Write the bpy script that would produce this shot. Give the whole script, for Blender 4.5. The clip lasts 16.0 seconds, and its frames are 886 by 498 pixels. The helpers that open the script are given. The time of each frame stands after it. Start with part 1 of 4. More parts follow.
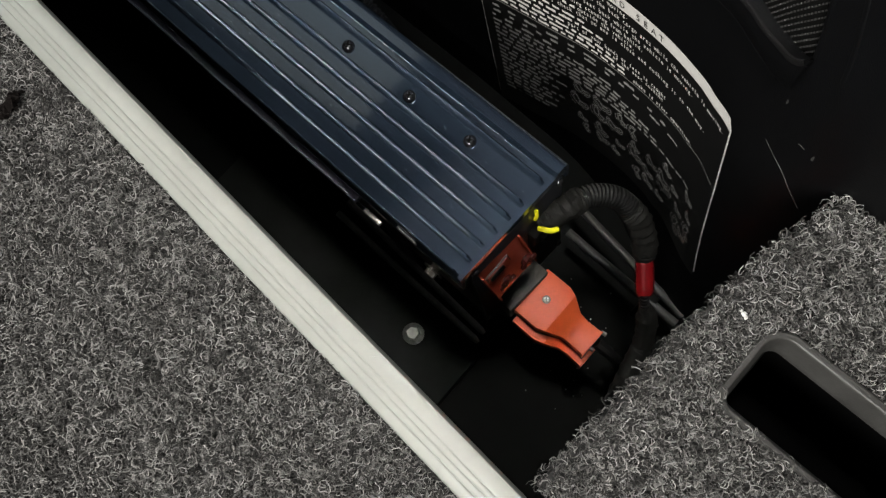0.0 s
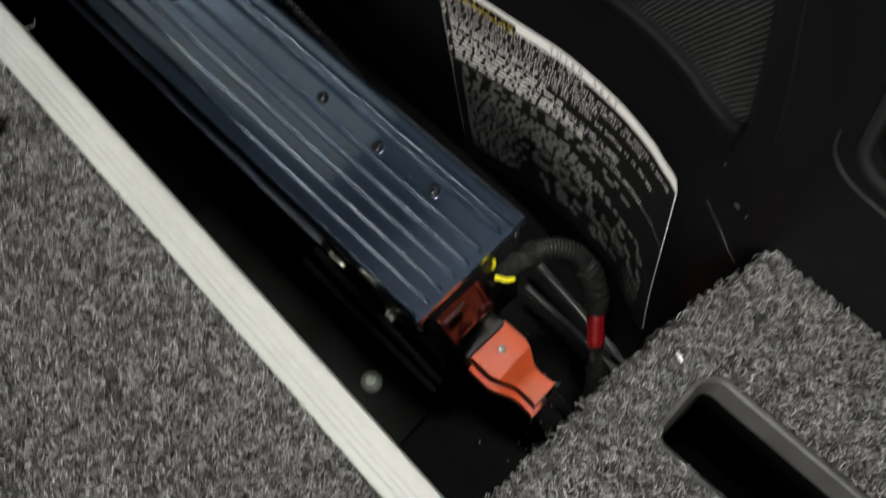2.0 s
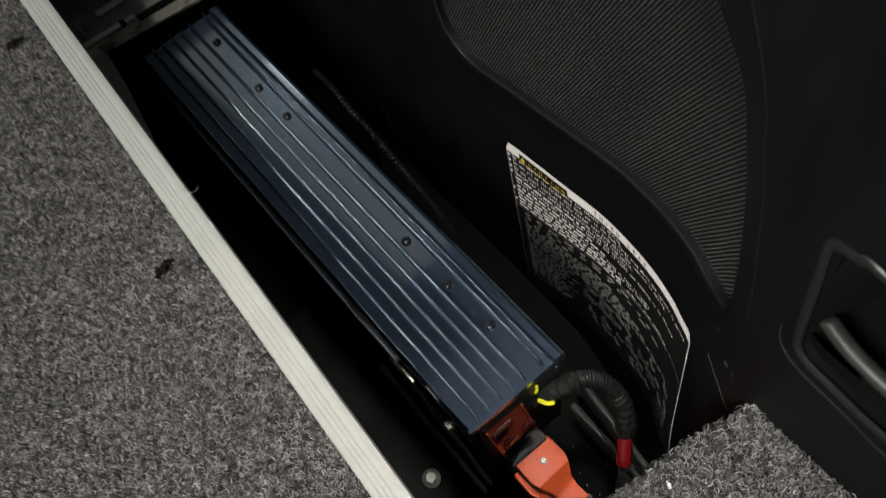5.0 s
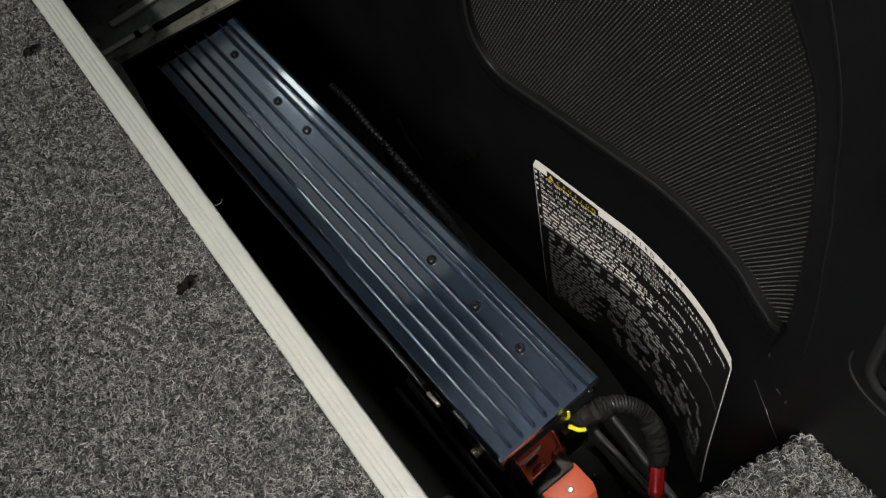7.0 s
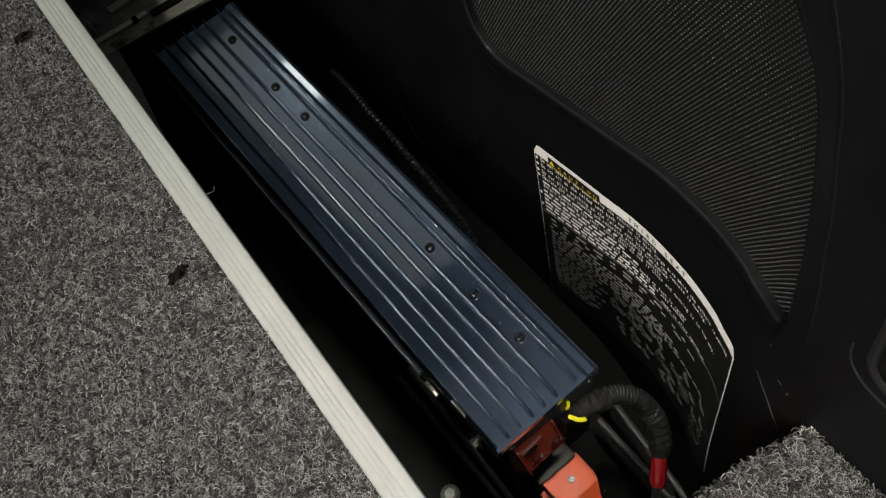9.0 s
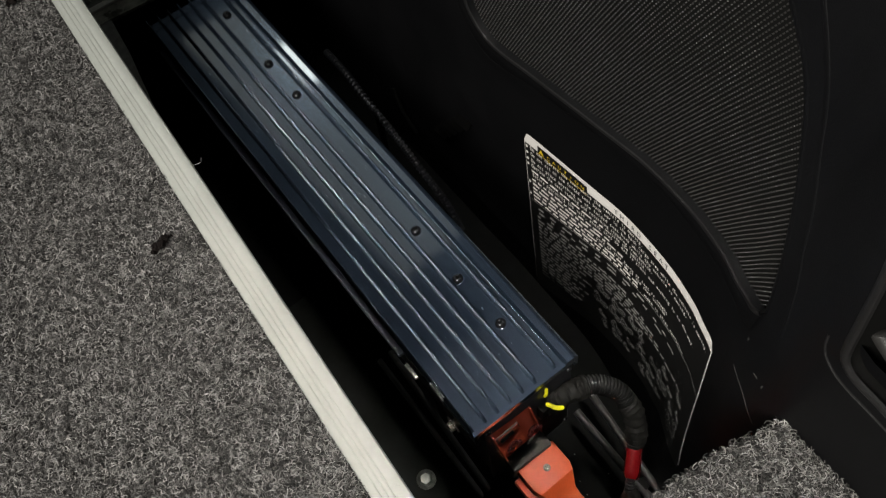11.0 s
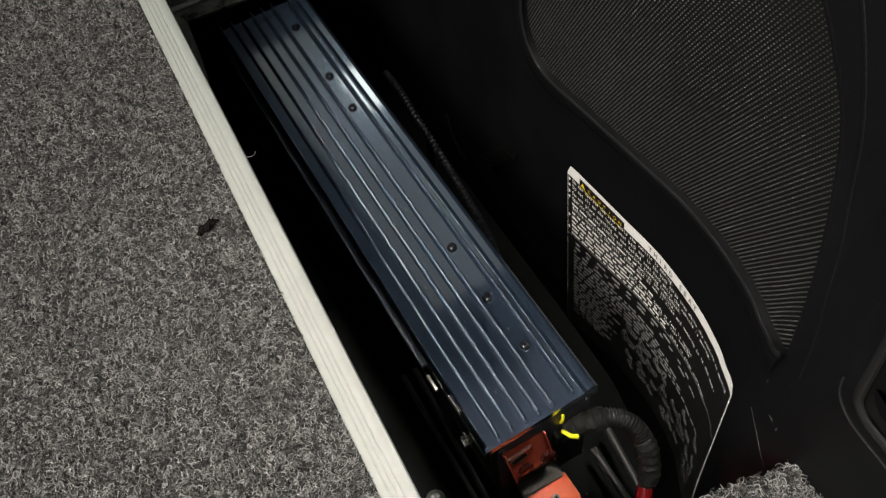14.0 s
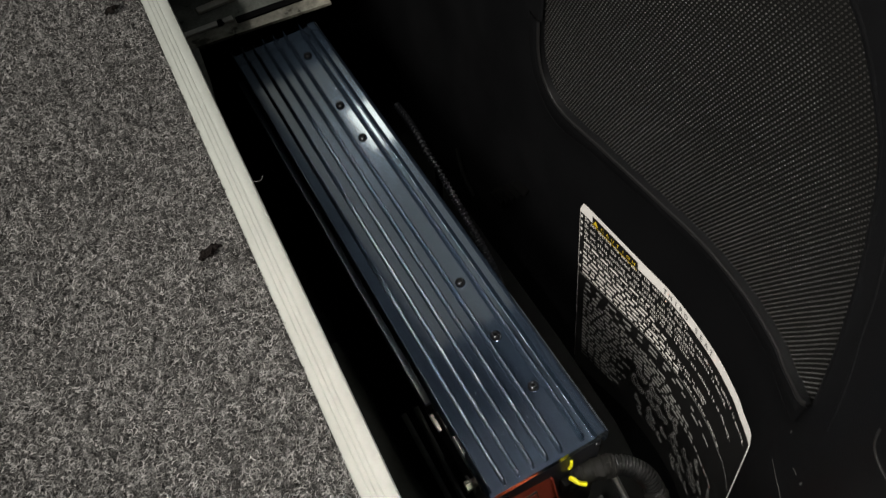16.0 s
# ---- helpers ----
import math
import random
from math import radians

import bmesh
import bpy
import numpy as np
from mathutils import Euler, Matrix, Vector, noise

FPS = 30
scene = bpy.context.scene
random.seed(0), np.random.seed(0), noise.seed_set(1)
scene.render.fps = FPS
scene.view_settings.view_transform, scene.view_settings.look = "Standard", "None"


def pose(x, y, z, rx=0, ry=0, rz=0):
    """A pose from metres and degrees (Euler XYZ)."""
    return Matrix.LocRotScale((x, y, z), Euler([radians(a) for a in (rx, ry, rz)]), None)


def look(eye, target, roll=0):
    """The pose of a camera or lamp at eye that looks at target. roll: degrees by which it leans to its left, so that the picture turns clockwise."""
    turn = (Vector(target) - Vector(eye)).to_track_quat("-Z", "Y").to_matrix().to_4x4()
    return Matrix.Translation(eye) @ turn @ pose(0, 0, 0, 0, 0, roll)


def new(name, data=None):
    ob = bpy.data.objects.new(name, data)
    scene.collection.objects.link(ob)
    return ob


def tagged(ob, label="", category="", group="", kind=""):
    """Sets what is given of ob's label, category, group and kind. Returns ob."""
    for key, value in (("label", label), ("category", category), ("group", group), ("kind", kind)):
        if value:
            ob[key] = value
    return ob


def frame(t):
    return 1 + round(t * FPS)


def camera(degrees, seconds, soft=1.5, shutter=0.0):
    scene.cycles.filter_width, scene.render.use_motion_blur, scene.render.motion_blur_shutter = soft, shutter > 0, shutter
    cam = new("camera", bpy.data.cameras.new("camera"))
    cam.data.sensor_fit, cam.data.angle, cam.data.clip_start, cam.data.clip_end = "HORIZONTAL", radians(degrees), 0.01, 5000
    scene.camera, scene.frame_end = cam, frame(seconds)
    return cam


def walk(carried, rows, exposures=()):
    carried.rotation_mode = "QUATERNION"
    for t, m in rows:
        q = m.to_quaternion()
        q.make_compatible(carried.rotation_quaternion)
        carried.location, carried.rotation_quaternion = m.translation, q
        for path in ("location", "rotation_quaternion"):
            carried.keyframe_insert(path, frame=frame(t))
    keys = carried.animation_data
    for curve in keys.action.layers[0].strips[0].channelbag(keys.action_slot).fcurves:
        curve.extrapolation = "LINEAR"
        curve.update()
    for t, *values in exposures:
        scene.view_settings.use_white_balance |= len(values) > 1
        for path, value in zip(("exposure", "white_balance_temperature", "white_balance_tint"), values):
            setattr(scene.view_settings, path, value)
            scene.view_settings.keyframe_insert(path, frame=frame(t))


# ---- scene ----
cam = camera(57.5, 16.0, soft=1.3, shutter=0.6)
PATH = [
    (0, (-0.0522, -0.0632, 0.6450), (0.1260, 0.2229, -0.7139), -17.12),
    (0.5, (-0.0548, -0.0650, 0.6415), (0.1453, 0.2237, -0.7137), -13.57),
    (1, (-0.0578, -0.0705, 0.6469), (0.1734, 0.2239, -0.7022), -9.53),
    (1.5, (-0.0601, -0.0712, 0.6390), (0.1947, 0.2265, -0.7051), -6.35),
    (1.9, (-0.0609, -0.0752, 0.6549), (0.2170, 0.2274, -0.6833), -4.17),
    (2, (-0.0612, -0.0766, 0.6602), (0.2376, 0.2386, -0.6707), -3.44),
    (2.1, (-0.0594, -0.0775, 0.6659), (0.2657, 0.2568, -0.6539), -4.03),
    (2.5, (-0.0540, -0.0801, 0.6829), (0.2706, 0.3009, -0.6246), -5.79),
    (3, (-0.0570, -0.0863, 0.6830), (0.2630, 0.3331, -0.6138), -7.20),
    (3.5, (-0.0593, -0.0873, 0.6868), (0.2473, 0.3522, -0.6066), -9.04),
    (4, (-0.0592, -0.0853, 0.6891), (0.2366, 0.3688, -0.6018), -10.66),
    (4.5, (-0.0563, -0.0894, 0.7256), (0.2386, 0.3959, -0.5541), -11.81),
    (5, (-0.0567, -0.0959, 0.7655), (0.2471, 0.4150, -0.5020), -11.71),
    (5.2, (-0.0669, -0.0946, 0.7792), (0.2405, 0.4215, -0.4853), -11.55),
    (7.3, (-0.0717, -0.0732, 0.7465), (0.2655, 0.4540, -0.5058), -9.36),
    (7.5, (-0.0662, -0.0772, 0.7461), (0.2593, 0.4530, -0.5081), -10.46),
    (8, (-0.0615, -0.0761, 0.7386), (0.2555, 0.4547, -0.5175), -11.20),
    (8.5, (-0.0616, -0.0748, 0.7422), (0.2476, 0.4516, -0.5177), -11.62),
    (9, (-0.0610, -0.0756, 0.7416), (0.2425, 0.4476, -0.5209), -11.79),
    (9.5, (-0.0603, -0.0760, 0.7443), (0.2417, 0.4405, -0.5214), -11.23),
    (9.7, (-0.0613, -0.0776, 0.7394), (0.2420, 0.4361, -0.5271), -10.81),
    (11.8, (-0.0651, -0.0832, 0.7391), (0.2449, 0.4116, -0.5334), -6.87),
    (12, (-0.0671, -0.0836, 0.7396), (0.2339, 0.4102, -0.5353), -7.59),
    (12.5, (-0.0654, -0.0784, 0.7379), (0.2309, 0.4093, -0.5405), -6.83),
    (13, (-0.0679, -0.0936, 0.7360), (0.2364, 0.4171, -0.5315), -4.70),
    (13.5, (-0.0726, -0.1034, 0.7363), (0.2245, 0.4597, -0.5106), -5.53),
    (14, (-0.0720, -0.1018, 0.7426), (0.2209, 0.4940, -0.4899), -6.51),
    (14.5, (-0.0734, -0.1010, 0.7363), (0.2190, 0.5064, -0.4907), -6.89),
    (15, (-0.0785, -0.0956, 0.7367), (0.2231, 0.5180, -0.4850), -6.55),
    (15.5, (-0.0776, -0.0982, 0.7337), (0.2315, 0.5276, -0.4799), -5.74),
    (16, (-0.0749, -0.0945, 0.7263), (0.2496, 0.5525, -0.4721), -4.28),
]
walk(cam, [(t, look(eye, target, roll)) for t, eye, target, roll in PATH],
     exposures=[(0, 0.3, 6400, 9), (2, 0.4, 6300, 9), (4, 0.4, 6300, 9), (5, 0.4, 6450, 10), (9.7, 0.35, 6550, 10), (12, 0.5, 6600, 10), (14, 0.6, 6600, 10), (16, 0.5, 6600, 10)])

# ---- light: unseen lamps, added to light the well and mirror in the heat sink ----
world = bpy.data.worlds.new("world")
world.use_nodes = True
world.node_tree.nodes["Background"].inputs[0].default_value = (0.55, 0.6, 0.7, 1)
world.node_tree.nodes["Background"].inputs[1].default_value = 0.02
scene.world = world


def area_lamp(name, eye, target, size_x, size_y, watts, colour):
    data = bpy.data.lights.new(name, "AREA")
    data.shape, data.size, data.size_y, data.energy, data.color = "RECTANGLE", size_x, size_y, watts, colour
    ob = new(name, data)
    ob.matrix_world = look(eye, target)
    return ob


area_lamp("dome_lamp", (0.475, 1.60, 1.38), (0.475, 1.60, 0.24), 0.10, 0.20, 0.34, (0.93, 1.0, 0.97))
# added key lamp, out of view: lights carpet and label from one side
area_lamp("west_key_lamp", (-0.67, -0.24, 1.05), (0.02, 0.10, 0.3), 0.36, 0.36, 10.6, (1.0, 0.97, 0.90))
# added fill lamp with a narrow cone: brightens the plug and the well
well_fill_lamp = area_lamp("well_fill_lamp", (0.10, 0.06, 1.15), (0.06, 0.0, 0.12), 0.09, 0.09, 0.40, (1.0, 0.96, 0.90))
well_fill_lamp.data.spread = radians(48)
# added lamp whose mirror image gives the heat sink a dim sheen
area_lamp("sink_sheen_lamp", (0.41, 1.37, 1.36), (0.41, 1.37, 0.24), 0.34, 1.15, 0.38, (0.92, 1.0, 0.95))
# added lamp that lifts the near end of the heat sink
area_lamp("sink_end_lamp", (0.30, 0.40, 1.38), (0.30, 0.40, 0.24), 0.55, 0.36, 0.07, (0.80, 0.88, 1.0))
# added thin lamp that draws glints along the fin crests
area_lamp("fin_glint_lamp", (-0.45, 1.10, 1.36), (-0.45, 1.10, 0.24), 0.014, 1.24, 4.6, (1.0, 0.98, 0.94))


# ---- materials ----
def material(name, colour, rough=0.5, metal=0.0, grain=0.0, grain_scale=400.0, stain=0.0, stain_scale=18.0, bump=0.0, bump_scale=900.0,
             random_tint=0.0, coat=0.0, coat_rough=0.05, coat_ior=1.5, specular=0.5):
    mat = bpy.data.materials.new(name)
    mat.use_nodes = True
    nt = mat.node_tree
    shader = nt.nodes["Principled BSDF"]
    shader.inputs["Roughness"].default_value = rough
    shader.inputs["Metallic"].default_value = metal
    shader.inputs["Coat Weight"].default_value, shader.inputs["Coat Roughness"].default_value = coat, coat_rough
    shader.inputs["Coat IOR"].default_value = coat_ior
    shader.inputs["Specular IOR Level"].default_value = specular
    coords = nt.nodes.new("ShaderNodeTexCoord")
    out = None

    def noise_node(scale, detail):
        n = nt.nodes.new("ShaderNodeTexNoise")
        n.inputs["Scale"].default_value, n.inputs["Detail"].default_value = scale, detail
        nt.links.new(coords.outputs["Object"], n.inputs["Vector"])
        return n

    def scaled(colour_socket, factor_socket, low, high):
        ramp = nt.nodes.new("ShaderNodeMapRange")
        ramp.inputs["From Min"].default_value, ramp.inputs["From Max"].default_value = 0.25, 0.75
        ramp.inputs["To Min"].default_value, ramp.inputs["To Max"].default_value = low, high
        nt.links.new(factor_socket, ramp.inputs["Value"])
        mul = nt.nodes.new("ShaderNodeVectorMath")
        mul.operation = "SCALE"
        nt.links.new(colour_socket, mul.inputs[0])
        nt.links.new(ramp.outputs[0], mul.inputs["Scale"])
        return mul.outputs[0]

    base = nt.nodes.new("ShaderNodeRGB")
    base.outputs[0].default_value = (*colour, 1)
    out = base.outputs[0]
    if grain:
        out = scaled(out, noise_node(grain_scale, 3).outputs[0], 1 - grain, 1 + grain)
    if stain:
        n = noise_node(stain_scale, 5)
        out = scaled(out, n.outputs[0], 1 - stain, 1 + stain)
        rr = nt.nodes.new("ShaderNodeMapRange")
        rr.inputs["From Min"].default_value, rr.inputs["From Max"].default_value = 0.3, 0.7
        rr.inputs["To Min"].default_value, rr.inputs["To Max"].default_value = max(0.05, rough - 0.6 * stain), min(1, rough + 0.6 * stain)
        nt.links.new(n.outputs[0], rr.inputs["Value"])
        nt.links.new(rr.outputs[0], shader.inputs["Roughness"])
    if random_tint:
        info = nt.nodes.new("ShaderNodeObjectInfo")
        out = scaled(out, info.outputs["Random"], 1 - random_tint, 1 + random_tint)
    nt.links.new(out, shader.inputs["Base Color"])
    if bump:
        b = nt.nodes.new("ShaderNodeBump")
        b.inputs["Strength"].default_value, b.inputs["Distance"].default_value = bump, 0.0004
        nt.links.new(noise_node(bump_scale, 2).outputs[0], b.inputs["Height"])
        nt.links.new(b.outputs[0], shader.inputs["Normal"])
    return mat


def fibre_material(name, stops):
    mat = bpy.data.materials.new(name)
    mat.use_nodes = True
    nt = mat.node_tree
    shader = nt.nodes["Principled BSDF"]
    shader.inputs["Roughness"].default_value = 0.75
    shader.inputs["Specular IOR Level"].default_value = 0.25
    geo = nt.nodes.new("ShaderNodeNewGeometry")
    ramp = nt.nodes.new("ShaderNodeValToRGB")
    ramp.color_ramp.interpolation = "LINEAR"
    while len(ramp.color_ramp.elements) < len(stops):
        ramp.color_ramp.elements.new(0.5)
    for e, (p, c) in zip(ramp.color_ramp.elements, stops):
        e.position, e.color = p, (*c, 1)
    nt.links.new(geo.outputs["Random Per Island"], ramp.inputs[0])
    nt.links.new(ramp.outputs[0], shader.inputs["Base Color"])
    return mat


M_FIBRE = fibre_material("carpet_fibre", [(0.0, (0.0268, 0.0258, 0.0254)), (0.34, (0.0555, 0.0535, 0.0520)), (0.66, (0.178, 0.1725, 0.167)), (1.0, (0.442, 0.432, 0.420))])
M_BACKING = material("carpet_backing", (0.020, 0.0195, 0.019), 0.95, grain=0.6, grain_scale=500, stain=0.3, bump=0.6, bump_scale=700)
M_RAIL = material("cream_lacquer", (0.303, 0.316, 0.292), 0.42, grain=0.03, grain_scale=300, stain=0.06, stain_scale=25, bump=0.05)
M_ANODISED = material("blue_anodised_aluminium", (0.040, 0.0615, 0.095), 0.17, metal=0.75, grain=0.10, grain_scale=900, stain=0.05, stain_scale=30, bump=0.10, bump_scale=1500, coat=0.9, coat_rough=0.06, coat_ior=1.9)
M_SIDE_FLANGE = material("blue_grey_flange", (0.075, 0.085, 0.11), 0.4, metal=0.3, grain=0.15, stain=0.2, stain_scale=60)
M_BODY = material("black_steel_case", (0.012, 0.013, 0.016), 0.45, grain=0.2, stain=0.2, bump=0.15)
M_ZINC = material("bright_zinc", (0.62, 0.60, 0.54), 0.18, metal=0.55, grain=0.2, stain=0.2, stain_scale=200)
M_BLACK_SCREW = material("black_zinc_screw", (0.012, 0.012, 0.014), 0.2, metal=0.3, grain=0.2, coat=1.0)
M_DULL_STEEL = material("dull_steel", (0.14, 0.145, 0.13), 0.45, metal=0.6, grain=0.2, stain=0.3, stain_scale=150)
M_STEEL = material("zinc_steel", (0.42, 0.40, 0.36), 0.34, metal=0.9, grain=0.15, stain=0.2, stain_scale=120)
M_TRIM = material("black_trim_plastic", (0.0038, 0.0039, 0.0044), 0.5, grain=0.12, grain_scale=700, stain=0.12, stain_scale=14, bump=0.35, bump_scale=1300, specular=0.15)
M_GRILLE = material("grille_plastic", (0.027, 0.0262, 0.0256), 0.5, grain=0.15, grain_scale=500, specular=0.3)
M_GRILLE_BACK = material("grille_recess", (0.0050, 0.0050, 0.0048), 0.85, grain=0.2, specular=0.1)
# satin plastic, lighter than the trim so that its edges pass for highlights
M_RIM = material("satin_rim_highlight", (0.012, 0.0117, 0.012), 0.32, grain=0.1, bump=0.2, bump_scale=1500, specular=0.35)
M_WELL = material("black_bin_paint", (0.0034, 0.0038, 0.0034), 0.8, grain=0.4, grain_scale=60, stain=0.2, stain_scale=9, bump=0.2, specular=0.1)
M_PLATE = material("dark_painted_plate", (0.0045, 0.0058, 0.0044), 0.8, grain=0.25, stain=0.3, stain_scale=40, bump=0.15, specular=0.25)
M_GALV = material("galvanised_sheet", (0.24, 0.25, 0.22), 0.45, metal=0.4, grain=0.2, stain=0.45, stain_scale=55)
M_PATCHY = material("patchy_zinc_flange", (0.26, 0.248, 0.205), 0.5, metal=0.3, grain=0.25, grain_scale=260, stain=0.8, stain_scale=75)
M_FLANGE = material("dark_grey_flange", (0.115, 0.112, 0.098), 0.55, metal=0.2, grain=0.3, grain_scale=200, stain=0.5, stain_scale=40)
M_SHEET_LIP = material("bright_sheet_edge", (0.75, 0.73, 0.66), 0.4, metal=0.1, grain=0.1, stain=0.15, stain_scale=60)
M_ORANGE = material("orange_nylon", (0.68, 0.105, 0.028), 0.5, grain=0.05, stain=0.07, stain_scale=40, bump=0.12)
M_RED_COVER = material("brick_red_cover", (0.23, 0.036, 0.018), 0.4, grain=0.08, stain=0.12, stain_scale=60, bump=0.1)
M_DARK_RED = material("dark_red_screw", (0.040, 0.006, 0.005), 0.25, grain=0.2, coat=0.8)
M_SLEEVE = material("glossy_red_sleeve", (0.17, 0.005, 0.007), 0.2, grain=0.06, coat=1.0)
M_COLLAR = material("charcoal_rubber", (0.045, 0.043, 0.036), 0.6, grain=0.25, stain=0.25, stain_scale=80, bump=0.5, bump_scale=500)
M_YELLOW = material("yellow_insulation", (0.80, 0.74, 0.02), 0.4, grain=0.05)
M_CONDUIT = material("black_conduit", (0.006, 0.006, 0.006), 0.42, grain=0.2, stain=0.1, stain_scale=50, coat=1.0, coat_rough=0.14, coat_ior=2.0)
M_TAPE = material("charcoal_band", (0.008, 0.008, 0.007), 0.7, specular=0.2, bump=0.5, bump_scale=500, grain=0.25, stain=0.25, stain_scale=80)
M_PIPE = material("dull_grey_pipe", (0.040, 0.042, 0.040), 0.42, grain=0.2, stain=0.3, stain_scale=60, specular=0.3)
# pale tone replaces the light that no lamp brings to the rods
M_ROD = material("lightened_rod_grey", (0.34, 0.36, 0.35), 0.45, metal=0.1, grain=0.2, stain=0.3, stain_scale=60)
M_LABEL_BLACK = material("label_black_print", (0.010, 0.010, 0.010), 0.35, grain=0.1)
M_LABEL_WHITE = material("label_white_print", (0.88, 0.85, 0.81), 0.45, grain=0.03)
# grey fine print, darkened further to stand in for shade low on the label
M_LABEL_GREY = material("label_shaded_print", (0.34, 0.34, 0.325), 0.5, grain=0.1)
M_LABEL_YELLOW = material("label_yellow_print", (0.78, 0.55, 0.03), 0.45, grain=0.03)
M_BEZEL = material("grey_bezel_plastic", (0.046, 0.045, 0.043), 0.38, grain=0.12, grain_scale=500, stain=0.2, stain_scale=70, bump=0.25, bump_scale=1200)
M_LEDGE = material("dark_grey_ledge", (0.032, 0.031, 0.030), 0.45, grain=0.12, grain_scale=500, stain=0.2, stain_scale=70, bump=0.25, bump_scale=1200)
# near-black that stands in for shade in the slot and on the vent
M_SHADE_BLACK = material("shade_black", (0.0012, 0.0012, 0.0012), 0.95, grain=0.3, specular=0.05)
M_TWIG = material("dry_leaf_scrap", (0.006, 0.0045, 0.004), 0.8, specular=0.1, grain=0.3, stain=0.3, stain_scale=200)
M_LINT = material("white_lint", (0.8, 0.8, 0.78), 0.9, grain=0.1)
M_SHELL = material("dark_shell_lining", (0.07, 0.07, 0.073), 0.8, grain=0.1, stain=0.1, stain_scale=2)
M_SCUFF = material("pale_scuff", (0.055, 0.054, 0.052), 0.6, grain=0.3)


# ---- mesh helpers ----
def thing(name, label, category, at=(0, 0, 0), group="", kind=""):
    ob = new(name)
    ob.empty_display_size = 0.02
    ob.location = at
    return tagged(ob, label, category, group, kind)


def finish(bm, smooth=True, angle=35):
    bmesh.ops.recalc_face_normals(bm, faces=bm.faces)
    for f in bm.faces:
        f.smooth = smooth
    if smooth:
        for e in bm.edges:
            if len(e.link_faces) == 2 and e.calc_face_angle(0) > radians(angle):
                e.smooth = False


def part(name, bm, mat, parent=None, label="", smooth=True, kind=""):
    """Links a bmesh, given in world places, as one mesh object under a thing or a part."""
    finish(bm, smooth)
    me = bpy.data.meshes.new(name)
    bm.to_mesh(me)
    bm.free()
    me.materials.append(mat)
    ob = new(name, me)
    if parent is not None:
        ob.parent = parent
        place = Matrix.Translation(parent.location)
        if parent.parent is not None:
            place = Matrix.Translation(parent.parent.location) @ place
        me.transform(place.inverted())
    return tagged(ob, label, kind=kind)


def add_box(bm, a, b, bevel=0.0, m=None, segments=2):
    made = bmesh.ops.create_cube(bm, size=1)["verts"]
    for v in made:
        v.co = Vector([a[i] if v.co[i] < 0 else b[i] for i in range(3)])
        if m is not None:
            v.co = m @ v.co
    if bevel:
        edges = list({e for v in made for e in v.link_edges})
        bmesh.ops.bevel(bm, geom=edges, offset=bevel, segments=segments, affect="EDGES", profile=0.5)
    return bm


def box_bm(a, b, bevel=0.0, m=None, segments=2):
    return add_box(bmesh.new(), a, b, bevel, m, segments)


def add_prism(bm, outline, lift, cap=True):
    """A closed outline of places, drawn out along the vector lift."""
    low = [bm.verts.new(p) for p in outline]
    high = [bm.verts.new(Vector(p) + Vector(lift)) for p in outline]
    n = len(low)
    for i in range(n):
        bm.faces.new((low[i], low[(i + 1) % n], high[(i + 1) % n], high[i]))
    if cap:
        bm.faces.new(low[::-1])
        bm.faces.new(high)
    return bm


def add_tube(bm, path, radius, sides=10, caps=True):
    """A tube round a path; radius is a number or one per place."""
    path = [Vector(p) for p in path]
    rings, up = [], None
    for i, p in enumerate(path):
        d = (path[min(i + 1, len(path) - 1)] - path[max(i - 1, 0)]).normalized()
        if up is None:
            up = d.orthogonal().normalized()
        up = (up - d * up.dot(d)).normalized()
        side = d.cross(up)
        r = radius[i] if isinstance(radius, (list, tuple)) else radius
        rings.append([bm.verts.new(p + (up * math.cos(a) + side * math.sin(a)) * r) for a in [2 * math.pi * k / sides for k in range(sides)]])
    for a, b in zip(rings, rings[1:]):
        for k in range(sides):
            bm.faces.new((a[k], a[(k + 1) % sides], b[(k + 1) % sides], b[k]))
    if caps:
        bm.faces.new(rings[0][::-1])
        bm.faces.new(rings[-1])
    return bm


def spline(points, n=12):
    """A smooth line through the points."""
    p = [np.array(q, float) for q in points]
    p = [2 * p[0] - p[1], *p, 2 * p[-1] - p[-2]]
    out = []
    for i in range(1, len(p) - 2):
        a, b, c, d = p[i - 1:i + 3]
        for k in range(n):
            t = k / n
            out.append(0.5 * (2 * b + (c - a) * t + (2 * a - 5 * b + 4 * c - d) * t * t + (3 * b - a - 3 * c + d) * t ** 3))
    out.append(p[-2])
    return out


def corrugated(points, radius, pitch, depth):
    """Path and radii of a ribbed conduit."""
    line = spline(points, 40)
    path, radii, run = [Vector(line[0])], [radius], 0.0
    step = pitch / 6
    for a, b in zip(line, line[1:]):
        seg = np.linalg.norm(b - a)
        while run + step <= seg + 1e-9:
            run += step
            path.append(Vector(a + (b - a) * (run / seg)))
            k = len(path) % 6
            radii.append(radius if k in (0, 1, 2) else radius - depth)
        run -= seg
    return path, radii


def add_lathe(bm, profile, m, sides=20):
    """A turned shape: (radius, height) pairs round the z axis of the pose m."""
    rings = [[bm.verts.new(m @ Vector((r * math.cos(2 * math.pi * k / sides), r * math.sin(2 * math.pi * k / sides), h))) for k in range(sides)]
             for r, h in profile]
    for a, b in zip(rings, rings[1:]):
        for k in range(sides):
            bm.faces.new((a[k], a[(k + 1) % sides], b[(k + 1) % sides], b[k]))
    bm.faces.new(rings[-1])
    bm.faces.new(rings[0][::-1])
    return bm


